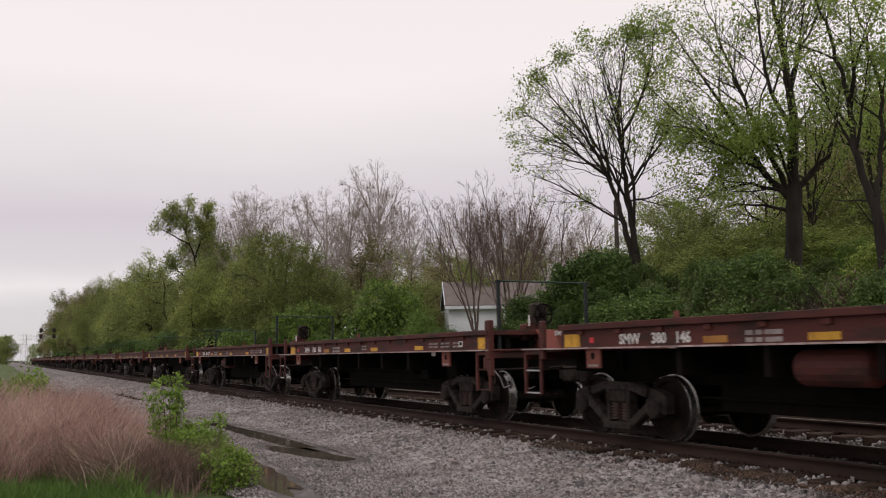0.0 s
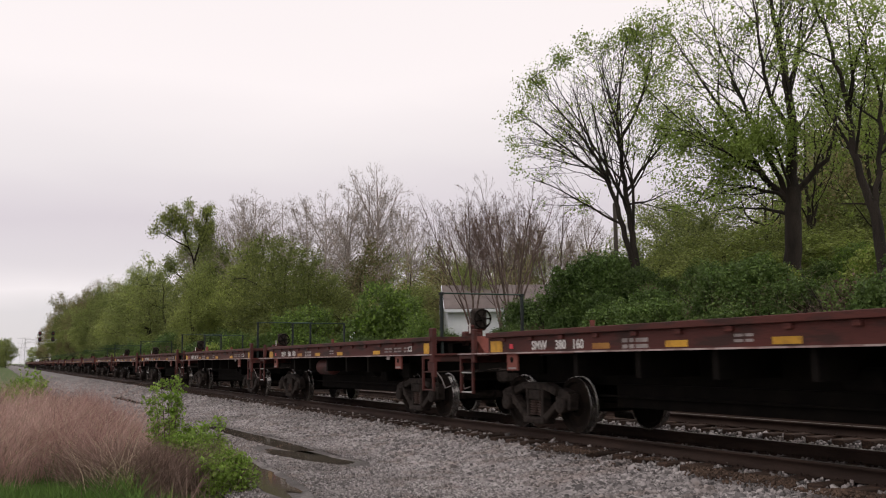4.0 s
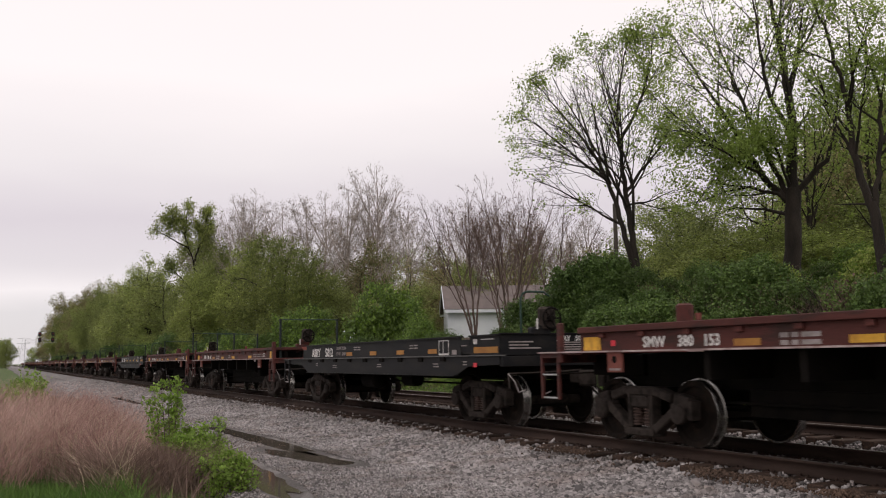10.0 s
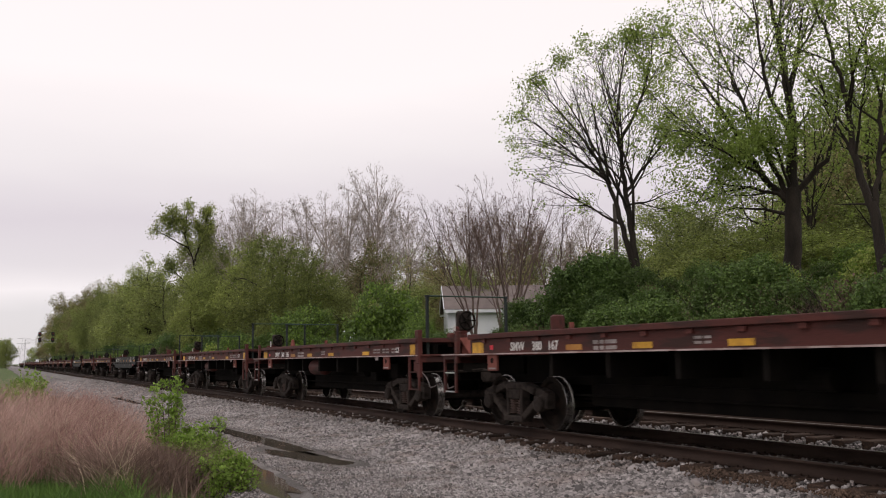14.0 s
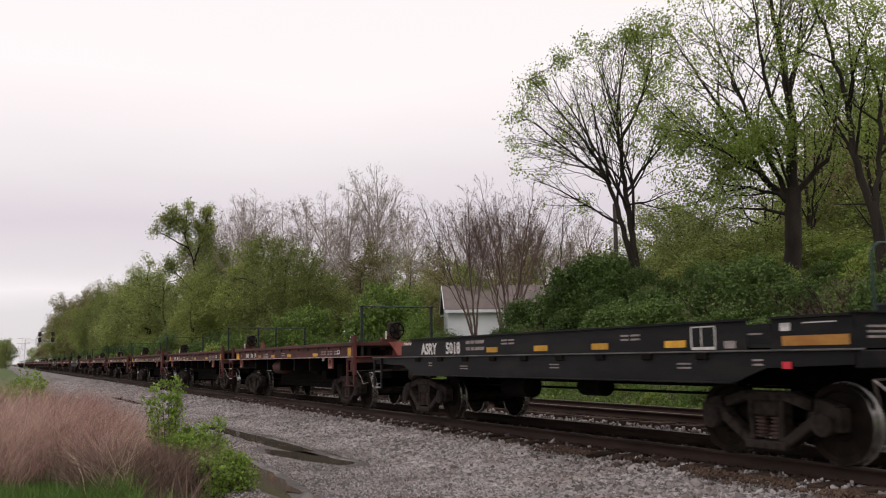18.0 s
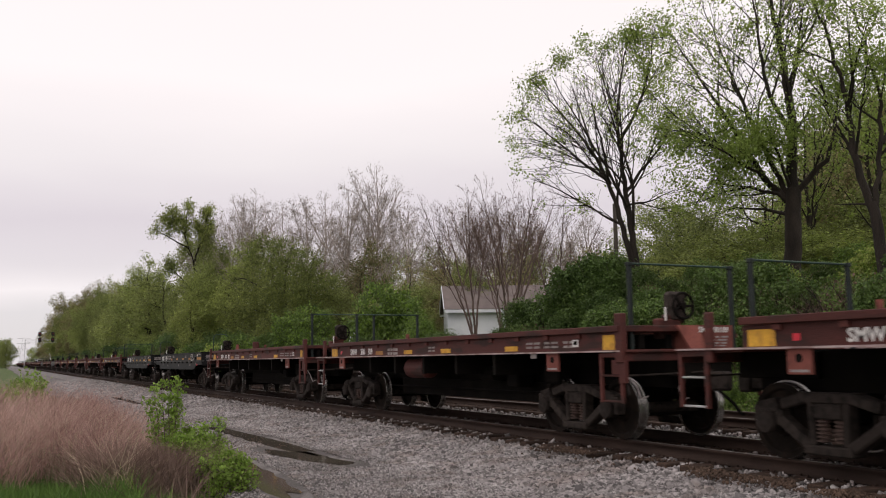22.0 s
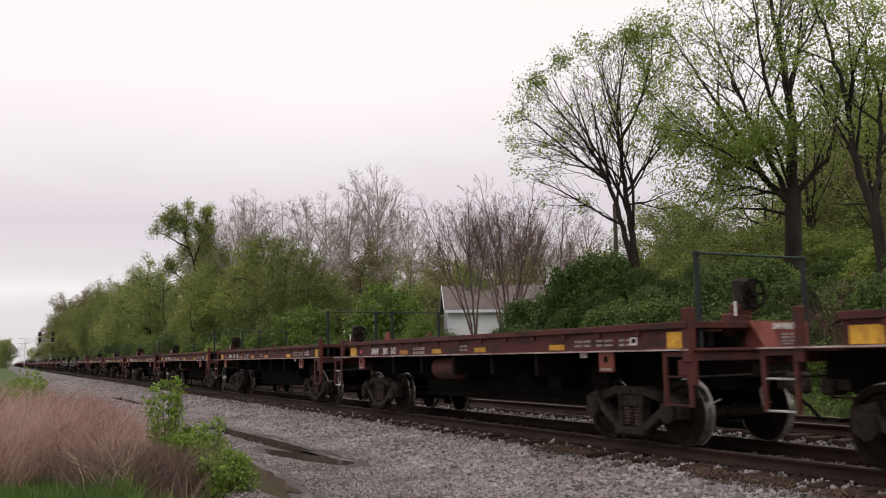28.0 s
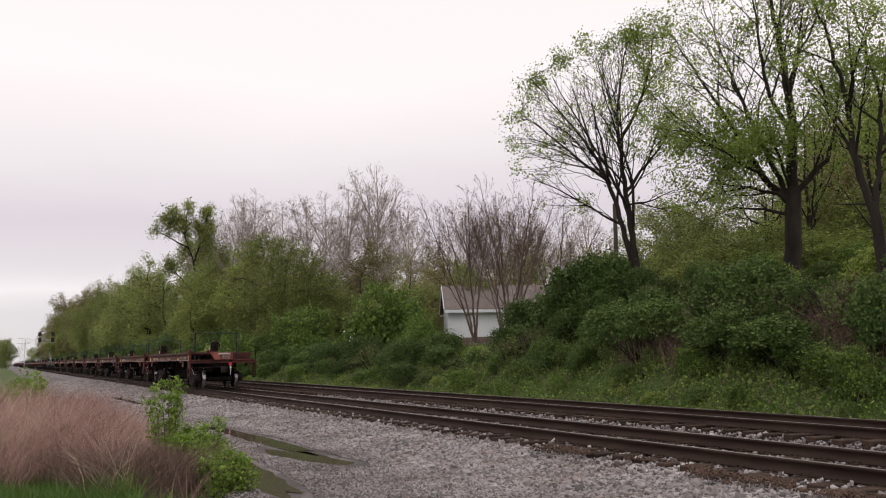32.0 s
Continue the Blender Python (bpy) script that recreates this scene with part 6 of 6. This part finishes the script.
    blades("bramble_stalks", 4000, r, lambda rr, n: (rough(rr, n) - np.array([0, 0, 0.25]), np.ones(n)), 0.7, 0.008, "dead", "brown dead bramble stalks on the bank", lean=0.6)

    def brambles(rr, n):
        pick = np.array([(19.2, 15.6), (19.6, 18.8), (20.4, 13.4), (20.8, 21.0), (18.7, 22.5)])[rr.integers(0, 5, n)]
        x, y = pick[:, 0] + rr.normal(0, 0.35, n), pick[:, 1] + rr.normal(0, 0.8, n)
        return np.stack([x, y, [ground_z(a, b) for a, b in zip(x, y)]], 1), np.ones(n)
    blades("bramble_canes", 3800, r, brambles, 1.35, 0.007, "dead", "tangled brown dead canes among the shrubs", lean=0.55)
    blades("bank_grass", 26000, r, bank, 0.16, 0.011, "grass", "green grass at the foot of the bank", lean=0.4)
    # leafy weeds further along the verge
    for x, y, s in ((0.55, 31, 0.9), (1.05, 35, 0.95), (0.1, 29, 0.8)):
        weed = thing("weed", pose(x, y, -0.45), "yellow-green leafy weed standing in the dry grass", "weed", "weeds along the verge")
        lines, pts = [], []
        for i in range(9):
            p, rad = limb(r, (r.normal(0, 0.2), r.normal(0, 0.2), -0.05), (r.normal(0, 0.15), r.normal(0, 0.15), 1), 1.55 * s * r.uniform(0.7, 1), 0.012, 0.004, 6, 0.08, 0.02)
            lines.append((p, rad, 5))
            for q in p[2:]:
                pts.extend(q + r.normal(0, 0.10, (16, 3)))
        part("stemwork", tubes_mesh("stemwork", lines, M["bark_red"]), None, weed)
        part("foliage", leaves_mesh("foliage", np.array(pts), 0.10, M["leaf_bright"], r), None, weed)


build_big_trees()
build_woods()
build_shrubs()
build_foreground()


# ---- buildings and lineside things ----
def build_house(x, y, z, turn, width, depth, eave, ridge, name="house", label="small white house with a grey-brown shingle roof", windows=True):
    root = thing(name, pose(x, y, z, 0, 0, turn), label, "house")
    w, d = width / 2, depth / 2
    part("wall", boxes((-w, w, -d, -d + 0.2, -1.5, eave), (-w, w, d - 0.2, d, -1.5, eave)), M["siding"], root, "white painted siding wall")
    for s in (-1, 1):
        part("gable_wall", prism([(-d + 0.2, -1.5), (d - 0.2, -1.5), (d - 0.2, eave), (0, ridge - 0.12), (-d + 0.2, eave)], s * w - 0.1, s * w + 0.1), M["siding"], root, "white gable wall")
    slope = math.atan2(ridge - eave, d)
    ln = (d + 0.45) / math.cos(slope)
    for s in (-1, 1):
        roof = part("roof", boxes((-w - 0.4, w + 0.4, -ln / 2, ln / 2, -0.06, 0.06)), M["roof"], root, "grey-brown shingle roof slope")
        roof.matrix_basis = Matrix.Translation((0, s * (d + 0.45) / 2, ridge - (ridge - eave) * (d + 0.45) / d / 2 + 0.06)) @ Matrix.Rotation(-s * slope, 4, "X")
        part("fascia", boxes((-w - 0.4, w + 0.4, s * (d + 0.43) - 0.03, s * (d + 0.43) + 0.03, eave - 0.45, eave - 0.2)), M["siding"], root, "white eaves board")
    for e in (-1, 1):
        for s in (-1, 1):
            board = part("bargeboard", boxes((e * (w + 0.4) - 0.025, e * (w + 0.4) + 0.025, -ln / 2, ln / 2, -0.12, 0.07)), M["siding"], root, "pale board along the gable's slope")
            board.matrix_basis = Matrix.Translation((e * 0.026, s * (d + 0.45) / 2, ridge - (ridge - eave) * (d + 0.45) / d / 2 + 0.06)) @ Matrix.Rotation(-s * slope, 4, "X")
    for i in range(int(eave / 0.22)):
        part("siding_board", boxes((-w - 0.11, w + 0.11, -d - 0.012, -d - 0.001, -0.2 + i * 0.22, -0.02 + i * 0.22)), M["siding"], root)
    if windows:
        for xx in (-w * 0.35, w * 0.45):
            win = part("window", boxes((xx - 0.5, xx + 0.5, -d - 0.05, -d - 0.013, eave - 1.5, eave - 0.35)), M["siding"], root, "white window frame")
            part("pane", boxes((xx - 0.42, xx + 0.42, -d - 0.058, -d - 0.05, eave - 1.42, eave - 0.43)), M["glass"], win)
    return root


def build_lineside():
    build_house(37.3, 64.4, 1.5, -23, 9.4, 6.2, 3.75, 5.6, windows=False)
    build_house(25.2, 66.2, 1.7, 69, 3.0, 1.5, 1.9, 2.5, "shed", "small pale shed with a white-edged gable roof", False)
    fence = thing("fence", pose(30, 54.8, 1.45, 0, 0, -82), "weathered brown board fence before the house", "fence")
    me = None
    for i in range(40):
        if me is None:
            o = part("board", boxes((-0.066, 0.066, -0.012, 0.012, -0.6, 1.25), bevel=0.004), M["fence"], fence)
            me = o.data
        else:
            o = part("board", me, None, fence)
        o.location = (-2.92 + 0.15 * i, 0, 0)
    for z in (0.3, 1.0):
        part("fence_rail", boxes((-3.0, 3.0, 0.012, 0.06, z, z + 0.09)), M["fence"], fence)
    pole = thing("utility_pole", pose(27, 35.4, 2.1), "dark weathered wooden pole standing among the trees", "pole")
    part("shaft", rod(bmesh.new(), (0, 0, -0.5), (0, 0, 6.6), 0.13, 10, 0.10), M["pole"], pole)
    part("cap", rod(bmesh.new(), (0, 0, 6.6), (0, 0, 6.66), 0.11, 10, 0.05), M["pole"], pole)
    # signal bridge far down the line
    gy = 270
    gan = thing("signal_bridge", pose(MID, gy, -0.4), "distant signal bridge with two black signal heads over the tracks", "signal")
    for xx in (-3.6,):
        part("mast", boxes((xx - 0.06, xx + 0.06, -0.06, 0.06, 0, 8.3)), M["steel_far"], gan)
    part("girder", boxes((-3.7, 4.4, -0.4, 0.4, 7.42, 7.48), (-3.7, 4.4, -0.4, 0.4, 8.22, 8.28)), M["steel_far"], gan)
    for i in range(8):
        a, b = -3.6 + i, -2.6 + i
        part("lattice_bar", rods(0.03, 4, ((a, -0.38, 7.45 if i % 2 else 8.25), (b, -0.38, 8.25 if i % 2 else 7.45))), M["steel_far"], gan)
    for xx in (0.0, 3.3):
        for z in (9.9, 8.3):
            hd = part("signal_head", boxes((xx - 0.42, xx + 0.42, -0.75, -0.55, z - 0.62, z + 0.5), bevel=0.1), M["signal_black"], gan, "black signal head")
            part("lens", rod(bmesh.new(), (xx, -0.78, z), (xx, -0.74, z), 0.11, 10), M["red_lens"], hd)
        part("signal_post", boxes((xx - 0.06, xx + 0.06, -0.5, -0.4, 7.4, 10.3)), M["signal_black"], gan)
    # pylon beyond
    py = thing("pylon", pose(10.5, 520, -0.4), "faint grey lattice pylon in the distance", "pylon")
    for sx in (-1, 1):
        part("leg", rods(0.08, 4, ((sx * 2.2, 0, 0), (sx * 0.5, 0, 15.5))), M["steel_far"], py)
    for z in (10, 12.5, 15):
        part("cross_arm", rods(0.10, 4, ((-3.2, 0, z), (3.2, 0, z))), M["steel_far"], py)
    for i in range(5):
        z0, z1 = 2.5 * i, 2.5 * (i + 1)
        w0, w1 = 2.2 - 1.7 * z0 / 15.5, 2.2 - 1.7 * z1 / 15.5
        part("brace", rods(0.07, 4, ((-w0, 0, z0), (w1, 0, z1)), ((w0, 0, z0), (-w1, 0, z1))), M["steel_far"], py)


build_lineside()


# ---- movement ----
def travelled(t):
    """Metres the train has gone at t seconds; its speed changes a little."""
    u = t / 16 - 1
    base = 191.687 * (u + 1) + 1.9692 * (u * u - 1) - 1.7312 * (u ** 3 + 1) - 0.43263 * (u ** 4 - 1)
    return base + float(np.interp(t, (0, 12, 24, 29, 30, 31, 32), (0.0, -0.05, -0.20, -0.14, 0.28, 0.50, 0.62)))


START = 10.284 - 4.15    # middle of the first car at 0 s


def motions():
    times = list(range(0, 33))
    for k, car in CARS.items():
        y0 = START - PITCH * k
        walk(car, [(t, pose(MID, y0 + travelled(t), 0)) for t in times])
        wheels = [o for o in car.children if o.name.startswith("wheelset")]
        spin = [i / FPS for i in range(32 * FPS + 1) if -8 < y0 + travelled(i / FPS) < 38]
        for w in wheels:
            x, y, z = w.location
            rows = [(0, pose(x, y, z))] if not spin or spin[0] > 0 else []
            for t in spin:
                rows.append((t, pose(x, y, z, -math.degrees((travelled(t) - travelled(spin[0])) / AXLE_R) % 360)))
            if not spin or spin[-1] < 32:
                rows.append((32, pose(x, y, z, rx=rows[-1][1].to_euler().x * 180 / math.pi)))
            walk(w, rows)


motions()
